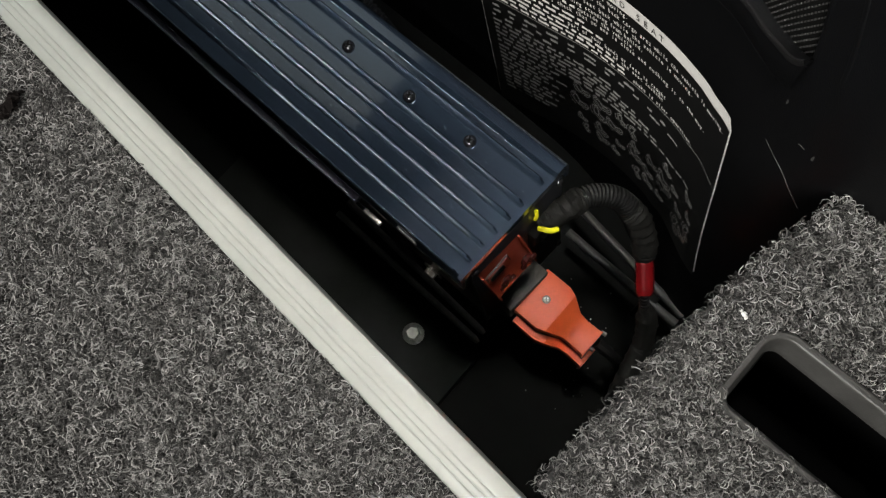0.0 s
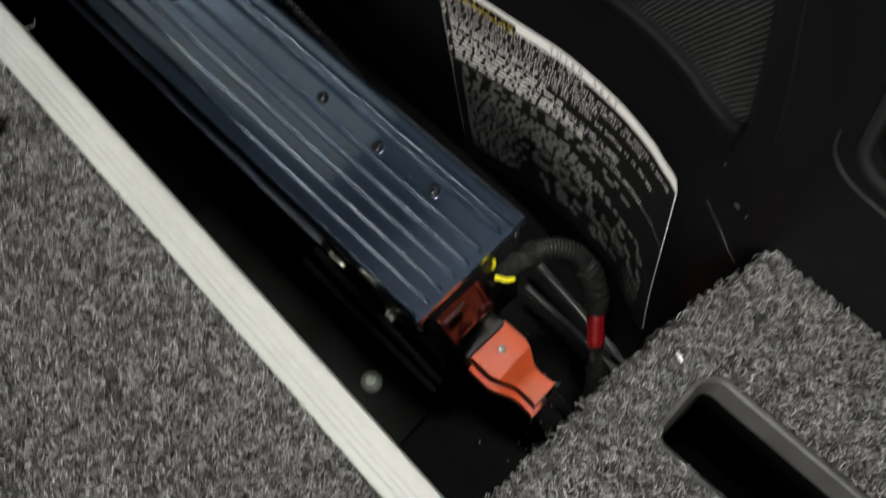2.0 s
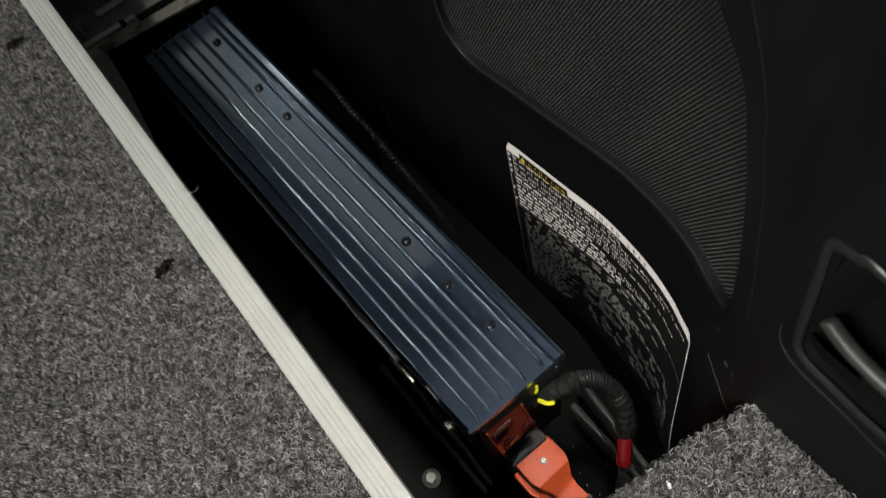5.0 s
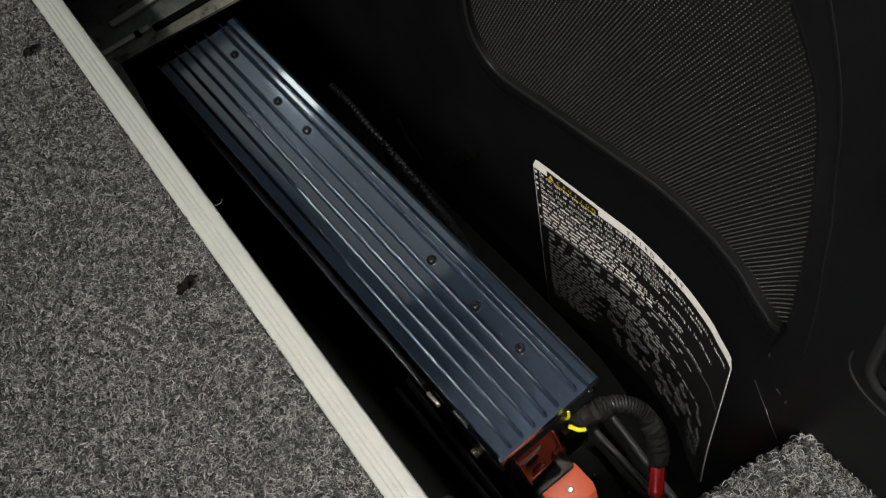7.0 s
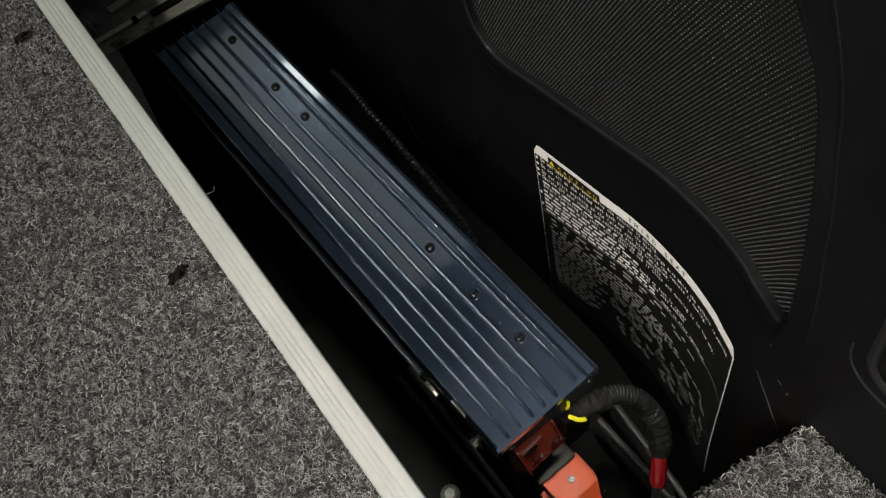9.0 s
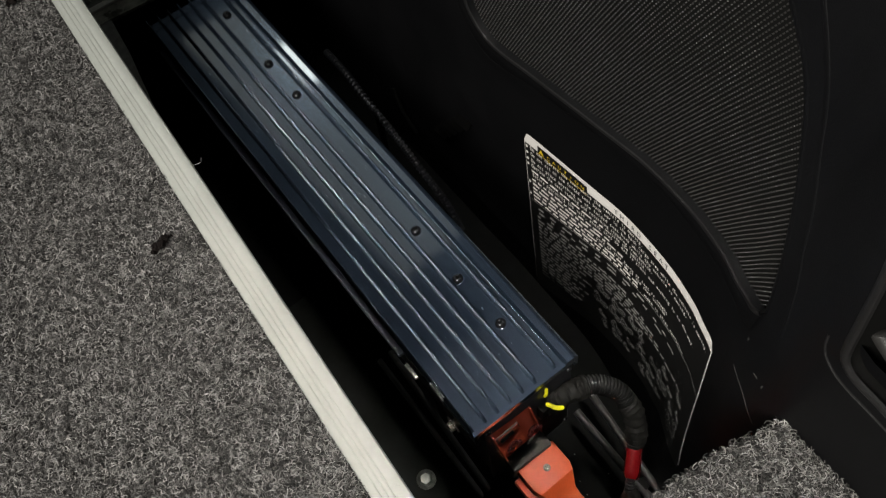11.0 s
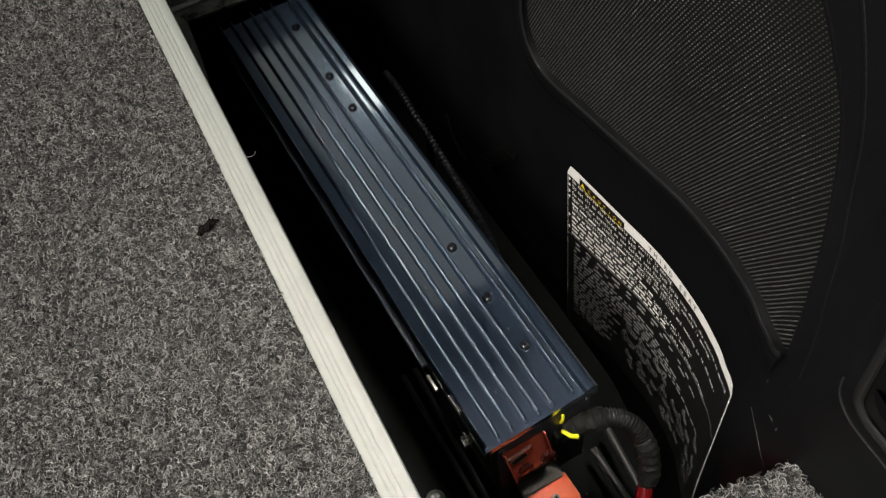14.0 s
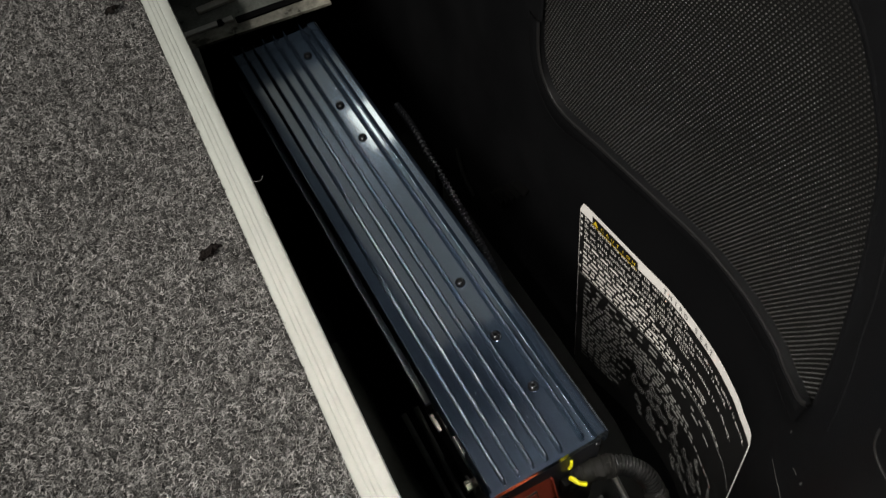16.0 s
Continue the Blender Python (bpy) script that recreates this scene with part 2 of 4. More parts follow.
# ---- the curved side panel: a plan line, upright ----
PLAN = [(0.176, 0.62), (0.174, 0.45), (0.172, 0.30), (0.1715, 0.20), (0.1715, 0.158), (0.1705, 0.127), (0.169, 0.09), (0.167, 0.05), (0.159, 0.008),
        (0.149, -0.022), (0.142, -0.036), (0.136, -0.048), (0.126, -0.061), (0.112, -0.079), (0.105, -0.095), (0.103, -0.12), (0.103, -0.20), (0.103, -0.45)]
CURVE = np.array(spline(PLAN, 24))
RUN = np.r_[0, np.cumsum(np.linalg.norm(np.diff(CURVE, axis=0), axis=1))]


def on_wall(s, z, out=0.0):
    """The place at the run s along the panel and the height z, out metres in front of its face."""
    x, y = np.interp(s, RUN, CURVE[:, 0]), np.interp(s, RUN, CURVE[:, 1])
    x0, y0 = np.interp(s - 0.006, RUN, CURVE[:, 0]), np.interp(s - 0.006, RUN, CURVE[:, 1])
    x1, y1 = np.interp(s + 0.006, RUN, CURVE[:, 0]), np.interp(s + 0.006, RUN, CURVE[:, 1])
    n = Vector((y1 - y0, x0 - x1, 0)).normalized()
    return Vector((x, y, z)) + n * out


def wall_patch(bm, inside, s0, s1, z0, z1, step, out):
    """Square cells of the panel's face, wherever inside(s, z) holds for the arrays of their middles."""
    ns, nz = round((s1 - s0) / step), round((z1 - z0) / step)
    ss, zs = np.meshgrid(s0 + (np.arange(ns) + 0.5) * step, z0 + (np.arange(nz) + 0.5) * step, indexing="ij")
    mask = inside(ss, zs)
    grid, column = {}, {}

    def vert(i, j):
        if (i, j) not in grid:
            if i not in column:
                column[i] = on_wall(s0 + i * step, 0.0, out)
            grid[i, j] = bm.verts.new(column[i] + Vector((0, 0, z0 + j * step)))
        return grid[i, j]

    for i, j in zip(*np.nonzero(mask)):
        bm.faces.new((vert(i, j), vert(i + 1, j), vert(i + 1, j + 1), vert(i, j + 1)))
    return bm


def in_outline(outline):
    pts = [(p[0], p[1]) for p in outline]

    def test(s, z):
        hit = np.zeros(np.shape(s), bool)
        for (a, b), (c, d) in zip(pts, pts[1:] + pts[:1]):
            if b != d:
                hit ^= ((b > z) != (d > z)) & (s < (c - a) * (z - b) / (d - b) + a)
        return hit
    return test


def wall_band(bm, line, width, out, closed=False, lift=0.002):
    """A raised, rounded band that follows a line of (s, z) on the panel."""
    n = len(line)
    rows = []
    for i, (s, z) in enumerate(line):
        a = np.array(line[(i - 1) % n if closed else max(i - 1, 0)])
        b = np.array(line[(i + 1) % n if closed else min(i + 1, n - 1)])
        d = (b - a) / (np.linalg.norm(b - a) + 1e-9)
        side = np.array((-d[1], d[0]))
        row = []
        for w, h in ((-0.5, -0.001), (-0.42, 0.7), (-0.2, 1.0), (0.2, 1.0), (0.42, 0.7), (0.5, -0.001)):
            q = np.array((s, z)) + side * w * width
            row.append(bm.verts.new(on_wall(q[0], q[1], out + lift * h)))
        rows.append(row)
    pairs = list(zip(rows, rows[1:])) + ([(rows[-1], rows[0])] if closed else [])
    for a, b in pairs:
        for k in range(5):
            bm.faces.new((a[k], a[k + 1], b[k + 1], b[k]))
    return bm


# ---- setting: the storage well below the cargo floor ----
def structure(name, bm, mat, label, category="wall"):
    return tagged(part(name, bm, mat), label, category, kind="structure")


structure("floor", box_bm((-0.75, -0.6, -0.030), (0.6, 1.0, -0.012)), M_WELL, "black painted bottom of the storage well", "floor")
structure("wall_west", box_bm((-0.112, -0.6, -0.012), (-0.10, 0.62, 0.318)), M_WELL, "black painted steel side of the storage well")
structure("wall_north", box_bm((-0.10, 0.605, -0.012), (0.20, 0.62, 0.318)), M_WELL, "black painted steel end of the storage well")
structure("wall_south", box_bm((-0.10, -0.118, -0.012), (0.1, -0.110, 0.322)), M_WELL, "black bulkhead below the carpeted lid")
# unseen shell closes the set; dark, so the heat sink mirrors little light
structure("wall_outer_east", box_bm((1.25, -1.4, -0.05), (1.30, 2.4, 1.4)), M_SHELL, "plain dark wall added out of view")
structure("wall_outer_west", box_bm((-1.35, -1.4, -0.05), (-1.30, 2.4, 1.4)), M_SHELL, "plain dark wall added out of view")
structure("wall_outer_north", box_bm((-1.30, 2.35, -0.05), (1.25, 2.40, 1.4)), M_SHELL, "plain dark wall added out of view")
structure("wall_outer_south", box_bm((-1.30, -1.40, -0.05), (1.25, -1.35, 1.4)), M_SHELL, "plain dark wall added behind the camera")
structure("ceiling", box_bm((-1.35, -1.4, 1.40), (1.30, 2.40, 1.45)), M_SHELL, "plain dark ceiling added out of view", "ceiling")
structure("ground", box_bm((-1.35, -1.4, -0.09), (1.30, 2.40, -0.05)), M_SHELL, "plain dark ground added out of view", "ground")

# ---- the trim panel with speaker grille, recess and rims ----
GRILLE_LOW = [(0.390, 0.345), (0.3935, 0.318), (0.404, 0.299), (0.425, 0.2895), (0.467, 0.296), (0.514, 0.3065), (0.555, 0.3155), (0.590, 0.3240),
              (0.622, 0.3318), (0.651, 0.3388), (0.667, 0.3420), (0.679, 0.3477), (0.6865, 0.3560), (0.6900, 0.3650)]
GRILLE_RIGHT = [(0.6900, 0.3650), (0.6868, 0.3740), (0.6800, 0.3895), (0.6720, 0.4075), (0.6618, 0.4315), (0.6505, 0.4510), (0.638, 0.473), (0.622, 0.489), (0.585, 0.515)]
GRILLE_TOP = [(0.585, 0.515), (0.52, 0.535), (0.45, 0.52), (0.405, 0.46), (0.39, 0.40), (0.390, 0.345)]
grille_outline = spline(GRILLE_LOW, 8)[:-1] + spline(GRILLE_RIGHT, 8)[:-1] + spline(GRILLE_TOP, 8)[:-1]
POCKET = [(0.7150, 0.4935), (0.7156, 0.4874), (0.7201, 0.4727), (0.7255, 0.4505), (0.7290, 0.4345), (0.7318, 0.4255), (0.7365, 0.4215), (0.7425, 0.4198), (0.7528, 0.4190),
          (0.7663, 0.4172), (0.7847, 0.4165), (0.842, 0.4160), (0.902, 0.4175), (0.917, 0.4422), (0.912, 0.4922), (0.882, 0.509), (0.802, 0.511), (0.7369, 0.5085), (0.7271, 0.5045), (0.7190, 0.4985)]
pocket_outline = spline(POCKET + POCKET[:1], 6)[:-1]
in_grille, in_pocket = in_outline(grille_outline), in_outline(pocket_outline)

panel = thing("side_trim_panel", "curved black plastic side trim panel with speaker grille", "trim panel", (0.17, 0.1, 0), kind="structure")


def in_grille_box(s, z):
    return (s > 0.372) & (s < 0.708) & (z > 0.26) & (z < 0.56)


def near_grille(s, z):
    hit = in_grille(s, z)
    for k in range(8):
        hit = hit | in_grille(s + 0.0009 * math.cos(k * math.pi / 4), z + 0.0009 * math.sin(k * math.pi / 4))
    return hit


# top edge, out of view, is cut low to let lamp light reach the heat sink
def below_top(s, z):
    return z < np.minimum(0.575, 0.45 + np.maximum(s - 0.25, 0) * 0.6)


skin_bm = wall_patch(bmesh.new(), lambda s, z: below_top(s, z) & ~in_grille_box(s, z) & ~in_pocket(s, z), 0.0, 1.08, -0.012, 0.62, 0.004, 0.0)
wall_patch(skin_bm, lambda s, z: below_top(s, z) & ~near_grille(s, z), 0.372, 0.708, 0.26, 0.56, 0.002, 0.0)
wall_patch(skin_bm, lambda s, z: below_top(s, z) & ~in_grille(s, z) & ~in_pocket(s, z), 0.0, 1.08, -0.012, 0.62, 0.02, -0.0065)
part("panel_skin", skin_bm, M_TRIM, panel)
part("grille_backing", wall_patch(bmesh.new(), in_grille, 0.38, 0.70, 0.28, 0.545, 0.005, -0.0045), M_GRILLE_BACK, panel)

# the grille's woven face: small raised pips in staggered rows
pip_v, pip_f = [], []
across, along = np.meshgrid(np.arange(-0.25, 0.25, 0.0022), np.arange(-0.25, 0.25, 0.0025), indexing="ij")
along = along + 0.00125 * (np.arange(len(along)) % 2)[:, None]
rows_s, rows_z = 0.54 + 0.92 * across + 0.39 * along, 0.41 - 0.39 * across + 0.92 * along
for s, z in zip(rows_s[in_grille(rows_s, rows_z)], rows_z[in_grille(rows_s, rows_z)]):
    c = on_wall(s, z, -0.0046)
    t = (on_wall(s + 0.001, z, -0.0046) - c).normalized()
    n = (on_wall(s, z, 0.0) - c).normalized()
    i = len(pip_v)
    up = Vector((0, 0, 1))
    d1, d2 = t * 0.92 - up * 0.39, t * 0.39 + up * 0.92
    for a, b in ((-1, -1), (1, -1), (1, 1), (-1, 1)):
        pip_v.append(c + d1 * a * 0.00042 + d2 * b * 0.00038)
    for a, b in ((-1, -1), (1, -1), (1, 1), (-1, 1)):
        pip_v.append(c + d1 * a * 0.00028 + d2 * b * 0.00024 + n * 0.0009)
    pip_f += [(i + 4, i + 5, i + 6, i + 7)] + [(i + k, i + (k + 1) % 4, i + 4 + (k + 1) % 4, i + 4 + k) for k in range(4)]
me = bpy.data.meshes.new("grille_weave")
me.from_pydata([tuple(v) for v in pip_v], [], pip_f)
me.materials.append(M_GRILLE)
me.transform(Matrix.Translation(panel.location).inverted())
weave = new("grille_weave", me)
weave.parent = panel
tagged(weave, "fine woven dark grey speaker grille", kind="stuff")

# satin border below the grille: a sloping face that narrows towards the tip
border_outer = spline([(0.379, 0.345), (0.3815, 0.312), (0.395, 0.286), (0.421, 0.2715), (0.467, 0.283), (0.514, 0.2955), (0.555, 0.3065), (0.590, 0.3130),
                       (0.622, 0.3170), (0.645, 0.3222), (0.660, 0.3245), (0.673, 0.3262), (0.683, 0.3320), (0.690, 0.3400)], 8)
border_inner = spline(GRILLE_LOW, 8)
bm = bmesh.new()
rows = []
for (s0, z0), (s1, z1) in zip(border_outer, border_inner):
    row = [bm.verts.new(on_wall(s0, z0, 0.0002)), bm.verts.new(on_wall(s0 + (s1 - s0) * 0.12, z0 + (z1 - z0) * 0.12, 0.0012)),
           bm.verts.new(on_wall(s0 + (s1 - s0) * 0.88, z0 + (z1 - z0) * 0.88, 0.0018)), bm.verts.new(on_wall(s1, z1 + 0.0003, 0.0012)),
           bm.verts.new(on_wall(s1, z1 + 0.0012, -0.0048))]
    rows.append(row)
for a, b in zip(rows, rows[1:]):
    for k in range(4):
        bm.faces.new((a[k], a[k + 1], b[k + 1], b[k]))
part("grille_border", bm, M_TRIM, panel, "satin black grille border")
part("border_edge", wall_band(bmesh.new(), border_outer[:-10], 0.0012, 0.0001, lift=0.0006), M_TRIM, panel)
part("border_edge", wall_band(bmesh.new(), border_inner[:-4], 0.0030, 0.0008, lift=0.0012), M_RIM, panel, "rounded satin lip round the grille, lightened as an edge highlight")
part("grille_tip", wall_patch(bmesh.new(), lambda s, z: ~in_grille(s, z), 0.682, 0.702, 0.350, 0.374, 0.0005, -0.0004), M_TRIM, panel)
part("grille_rim", wall_band(bmesh.new(), spline(GRILLE_RIGHT + GRILLE_TOP[1:], 8), 0.0045, -0.0008, lift=0.0010), M_TRIM, panel)
# shallow crease beyond the grille's far side
crease = spline([(0.7060, 0.378), (0.7015, 0.3905), (0.6940, 0.4045), (0.6868, 0.4150), (0.6812, 0.4222), (0.6716, 0.4395), (0.6616, 0.4572), (0.643, 0.488), (0.62, 0.515), (0.60, 0.535)], 8)
part("panel_crease", wall_band(bmesh.new(), crease, 0.0030, 0.0, lift=0.0003), M_TRIM, panel)
crease = spline([(0.697, 0.3030), (0.706, 0.3062), (0.7141, 0.3084), (0.723, 0.3065), (0.7304, 0.3027)], 8)
part("panel_seam", wall_band(bmesh.new(), crease, 0.00022, 0.0, lift=0.0002), M_SCUFF, panel, "thin pale scratch line")
part("scuff", wall_band(bmesh.new(), [(0.7105, 0.3324), (0.7123, 0.3340), (0.7141, 0.3350)], 0.0004, 0.0, lift=0.0003), M_SCUFF, panel)
for s, z, w, h in ((0.6930, 0.3346, 0.0007, 0.0017), (0.7193, 0.3386, 0.0006, 0.0021)):
    chip = [(s + w * math.cos(a) * (1 + 0.3 * math.sin(3 * a + z * 900)), z + h * math.sin(a)) for a in [k * math.pi / 4 for k in range(8)]]
    bm = bmesh.new()
    bm.faces.new([bm.verts.new(on_wall(a, b, 0.0004)) for a, b in chip])
    part("scuff", bm, M_SCUFF, panel)

# recess with a rounded rim and an inner ledge
bm = bmesh.new()
rows = [[bm.verts.new(on_wall(s, z, d)) for d in (0.0, -0.018, -0.062)] for s, z in pocket_outline]
for a, b in zip(rows, rows[1:] + rows[:1]):
    for k in range(2):
        bm.faces.new((a[k], a[k + 1], b[k + 1], b[k]))
bm.faces.new([r[2] for r in rows])
recess = part("recess_lining", bm, M_GRILLE_BACK, panel, "deep black recess")
part("recess_rim", wall_band(bmesh.new(), pocket_outline, 0.0046, -0.0004, closed=True, lift=0.0018), M_RIM, panel, "rounded satin rim of the recess, lightened as an edge highlight")
outer = spline([(0.7212, 0.4245), (0.7245, 0.4160), (0.7306, 0.4115), (0.7400, 0.4095), (0.7530, 0.4085), (0.7700, 0.4065), (0.788, 0.403), (0.84, 0.401), (0.90, 0.402)], 6)
# thin crease in the lighter rim tone, a painted highlight
part("recess_crease", wall_band(bmesh.new(), outer, 0.0012, 0.0, lift=0.0007), M_RIM, panel)
ledge = [on_wall(s, zz, -0.015) for s, zz in ((0.7290, 0.4330), (0.7330, 0.4310), (0.748, 0.4265), (0.766, 0.4235), (0.80, 0.4225), (0.86, 0.422))]
part("recess_ledge", add_tube(bmesh.new(), spline(ledge, 6), [0.0022, 0.0034, 0.0040] + [0.0042] * 28, 12), M_LEDGE, panel, "grey bar inside the recess")

# ---- the caution label on the panel ----
label_tag = thing("caution_label", "black and white caution sticker for the third seat", "label", on_wall(0.56, 0.17, 0.0005))


def lab_flat(u, v, out):
    s = 0.460 + 0.975 * u + v * (0.14 + 0.80 * u)
    return on_wall(s, 0.2230 + 0.223 * u - 0.975 * v, out)


def lab(u, v, out):
    """A place on the label: u along its rows, v down from its upper edge; the rows draw together along u."""
    return lab_flat(u, v * (1.6 - 2.74 * u), out)


def label_sheet(u0, v0, u1, v1, out, radius=0.0, nu=40, nv=4, at=lab):
    """A thin sheet on the label, from one corner to the other, with rounded corners."""
    bm = bmesh.new()
    top, low = [], []
    for i in range(nu + 1):
        u = u0 + (u1 - u0) * i / nu
        cut = 0.0
        d = min(u - u0, u1 - u)
        if radius and d < radius:
            cut = radius - math.sqrt(max(radius ** 2 - (radius - d) ** 2, 0))
        col = [bm.verts.new(at(u, v0 + cut + (v1 - v0 - 2 * cut) * j / nv, out)) for j in range(nv + 1)]
        if top:
            for a in range(nv):
                bm.faces.new((top[-1][a], col[a], col[a + 1], top[-1][a + 1]))
        top.append(col)
    return bm


LABEL_W, LABEL_H = 0.2225, 0.149
part("label_sheet", label_sheet(0, 0, LABEL_W, LABEL_H, 0.0005, 0.006, 60, 6), M_LABEL_WHITE, label_tag, "white sticker sheet")
part("black_field", label_sheet(0.0008, 0.0076, LABEL_W - 0.0012, LABEL_H, 0.0008, 0.0, 60, 6), M_LABEL_BLACK, label_tag, "black printed field")
part("caution_box", label_sheet(0.0165, 0.0040, 0.0715, 0.0120, 0.0011, 0.0, 14, 1, lab_flat), M_LABEL_BLACK, label_tag, "black caution box")
part("caution_box_rule", label_sheet(0.0165, 0.0120, 0.0715, 0.0126, 0.0014, 0.0, 14, 1, lab_flat), M_LABEL_YELLOW, label_tag)


GLYPHS = {}


def glyph(letter, weight):
    """Flat outline of one letter of the built-in font at size 1, as places and faces."""
    if (letter, weight) not in GLYPHS:
        data = bpy.data.curves.new("text", "FONT")
        data.body, data.resolution_u, data.offset = letter, 2, weight
        ob = new("text", data)
        bpy.context.view_layer.update()
        me = bpy.data.meshes.new_from_object(ob.evaluated_get(bpy.context.evaluated_depsgraph_get()))
        bpy.data.objects.remove(ob)
        mid = (min(w.co.x for w in me.vertices) + max(w.co.x for w in me.vertices)) / 2
        GLYPHS[letter, weight] = ([(w.co.x - mid, w.co.y) for w in me.vertices], [tuple(f.vertices) for f in me.polygons])
        bpy.data.meshes.remove(me)
    return GLYPHS[letter, weight]


def lettering(name, text, u, v, size, mat, parent, advance, out=0.0014, at=lab, narrow=1.0, weight=0.012):
    """Evenly spaced letters along the label, from u, on the line v."""
    verts, faces = [], []
    for k, letter in enumerate(text):
        if letter == " ":
            continue
        places, loops = glyph(letter, weight)
        first = len(verts)
        verts += [tuple(at(u + advance * (k + 0.5) + x * size * narrow, v - y * size, out) - parent.location) for x, y in places]
        faces += [tuple(first + q for q in f) for f in loops]
    me = bpy.data.meshes.new(name)
    me.from_pydata(verts, [], faces)
    me.materials.append(mat)
    made = new(name, me)
    made.parent = parent
    return made


def word_bars(name, words, v, height, mat, parent, out=0.0014):
    """Unreadable words: one low bar a word, uneven along its top."""
    bm = bmesh.new()
    for u0, u1 in words:
        n = max(1, round((u1 - u0) / 0.0020))
        low, high = [], []
        for i in range(n + 1):
            a = u0 + (u1 - u0) * i / n
            low.append(bm.verts.new(lab(a, v, out)))
            high.append(bm.verts.new(lab(a, v - height * rng.choice((0.8, 0.8, 0.95, 1.15)), out)))
        for i in range(n):
            bm.faces.new((low[i], low[i + 1], high[i + 1], high[i]))
    return part(name, bm, mat, parent, smooth=False)


rng = random.Random(5)
lettering("caution_word", "CAUTION", 0.0262, 0.0099, 0.0052, M_LABEL_YELLOW, label_tag, 0.0063, at=lab_flat, weight=0.0)
bm = bmesh.new()
for tri in (((0.0182, 0.0106), (0.0240, 0.0106), (0.0211, 0.0052)),):
    bm.faces.new([bm.verts.new(lab_flat(*p, 0.0014)) for p in tri])
part("warning_triangle", bm, M_LABEL_YELLOW, label_tag, "yellow warning triangle")
lettering("title_words", "THIRD SEAT", 0.0985, 0.0064, 0.0066, M_LABEL_BLACK, label_tag, 0.0062, at=lab_flat, narrow=0.9, weight=0.0)

rng = random.Random(5)


def words(u0, u1, lo=0.004, hi=0.013, gap=0.0019):
    out, u = [], u0
    while u < u1 - lo:
        w = min(rng.uniform(lo, hi), u1 - u)
        out.append((u, u + w))
        u += w + gap
    return out


# rows of the main text: base line, bars up to here, then words that end there
ADVANCE = 0.00233
ROWS = [(0.0102, 0.0, "Do not operate the seat while the vehicle is moving.", 0.1310),
        (0.0148, 0.0, "Do not sit on the folded seat back nor in the back cargo area while the vehicle is moving.", 0.2170),
        (0.0197, 0.0, "Do not place anything on the folded seat back while the vehicle is moving.", 0.1866),
        (0.0240, 0.0, "Operate the seat stowing and returning standing from behind,", 0.1430),
        (0.0280, 1.0, "outside the vehicle,", 0.1360),
        (0.0316, 0.0, "Before operating the seat, check that no one is close and nothing is in the way.", 0.2014),
        (0.0355, 0.094, "", 0.0), (0.0392, 0.112, "", 0.0),
        (0.0430, 1.0, "part of your hands or feet is caught", 0.1638), (0.0464, 1.0, "of the seat cushion", 0.1614),
        (0.0497, 0.128, "", 0.0), (0.0530, 1.0, "shake it after operation.", 0.1924)]
for v, bars, text, end in ROWS:
    advance = ADVANCE if bars or not text else (end - 0.0078) / len(text)
    start = end - advance * len(text)
    if bars:
        word_bars("text_line", words(0.0072, min(bars, start - 0.002) if text else bars, 0.0030, 0.011, 0.0024), v, 0.0017, M_LABEL_WHITE, label_tag)
    if text:
        lettering("text_line", text, start, v, 0.0041, M_LABEL_WHITE, label_tag, advance, narrow=0.92)
for v in (0.0092, 0.0138, 0.0187, 0.0230, 0.0382, 0.0487):
    bm = bmesh.new()
    bm.faces.new([bm.verts.new(lab(0.0036 + 0.0013 * math.cos(a), v + 0.0011 * math.sin(a), 0.0014)) for a in [k * math.pi / 5 for k in range(10)]])
    part("bullet", bm, M_LABEL_WHITE, label_tag)
part("divider_rule", label_sheet(0.004, 0.0542, LABEL_W - 0.0012, 0.0547, 0.0014, 0.0, 40, 1), M_LABEL_GREY, label_tag)
# rows of fine print: (v, from, to)
FINE = [(0.0600, 0.012, 0.052), (0.0600, 0.060, 0.140), (0.0640, 0.012, 0.175), (0.0682, 0.010, 0.070), (0.0682, 0.150, 0.186)]
FINE += [(0.0720 + 0.0034 * k, 0.010, end) for k, end in enumerate((0.118, 0.128, 0.142, 0.150, 0.160, 0.196))]
FINE += [(0.0935 + 0.0034 * k, 0.010, end) for k, end in enumerate((0.066, 0.058, 0.072, 0.060, 0.064, 0.050, 0.068, 0.056, 0.062, 0.048, 0.060, 0.052))]
for v, start, end in FINE:
    gap = 0.008 if v < 0.07 else 0.0026
    word_bars("fine_print_line", words(start, end, 0.0030, 0.011, gap), v, 0.0018, M_LABEL_GREY, label_tag)


SEAT_LINES = [([(-0.009, -0.008), (-0.002, -0.011), (0.003, -0.001), (0.011, 0.001), (0.011, 0.006), (-0.003, 0.006)], True),
              ([(-0.006, -0.006), (-0.001, -0.008), (0.001, 0.003), (-0.004, 0.002)], True), ([(0.002, 0.0005), (0.008, 0.002), (0.008, 0.005), (0.001, 0.004)], True),
              ([(-0.007, -0.011), (-0.004, -0.013), (-0.001, -0.0125), (-0.002, -0.010), (-0.006, -0.0095)], True),
              ([(0.002, 0.009), (0.008, 0.010), (0.013, 0.005), (0.0125, 0.002)], False), ([(-0.011, -0.004), (-0.010, 0.003), (-0.006, 0.008)], False)]


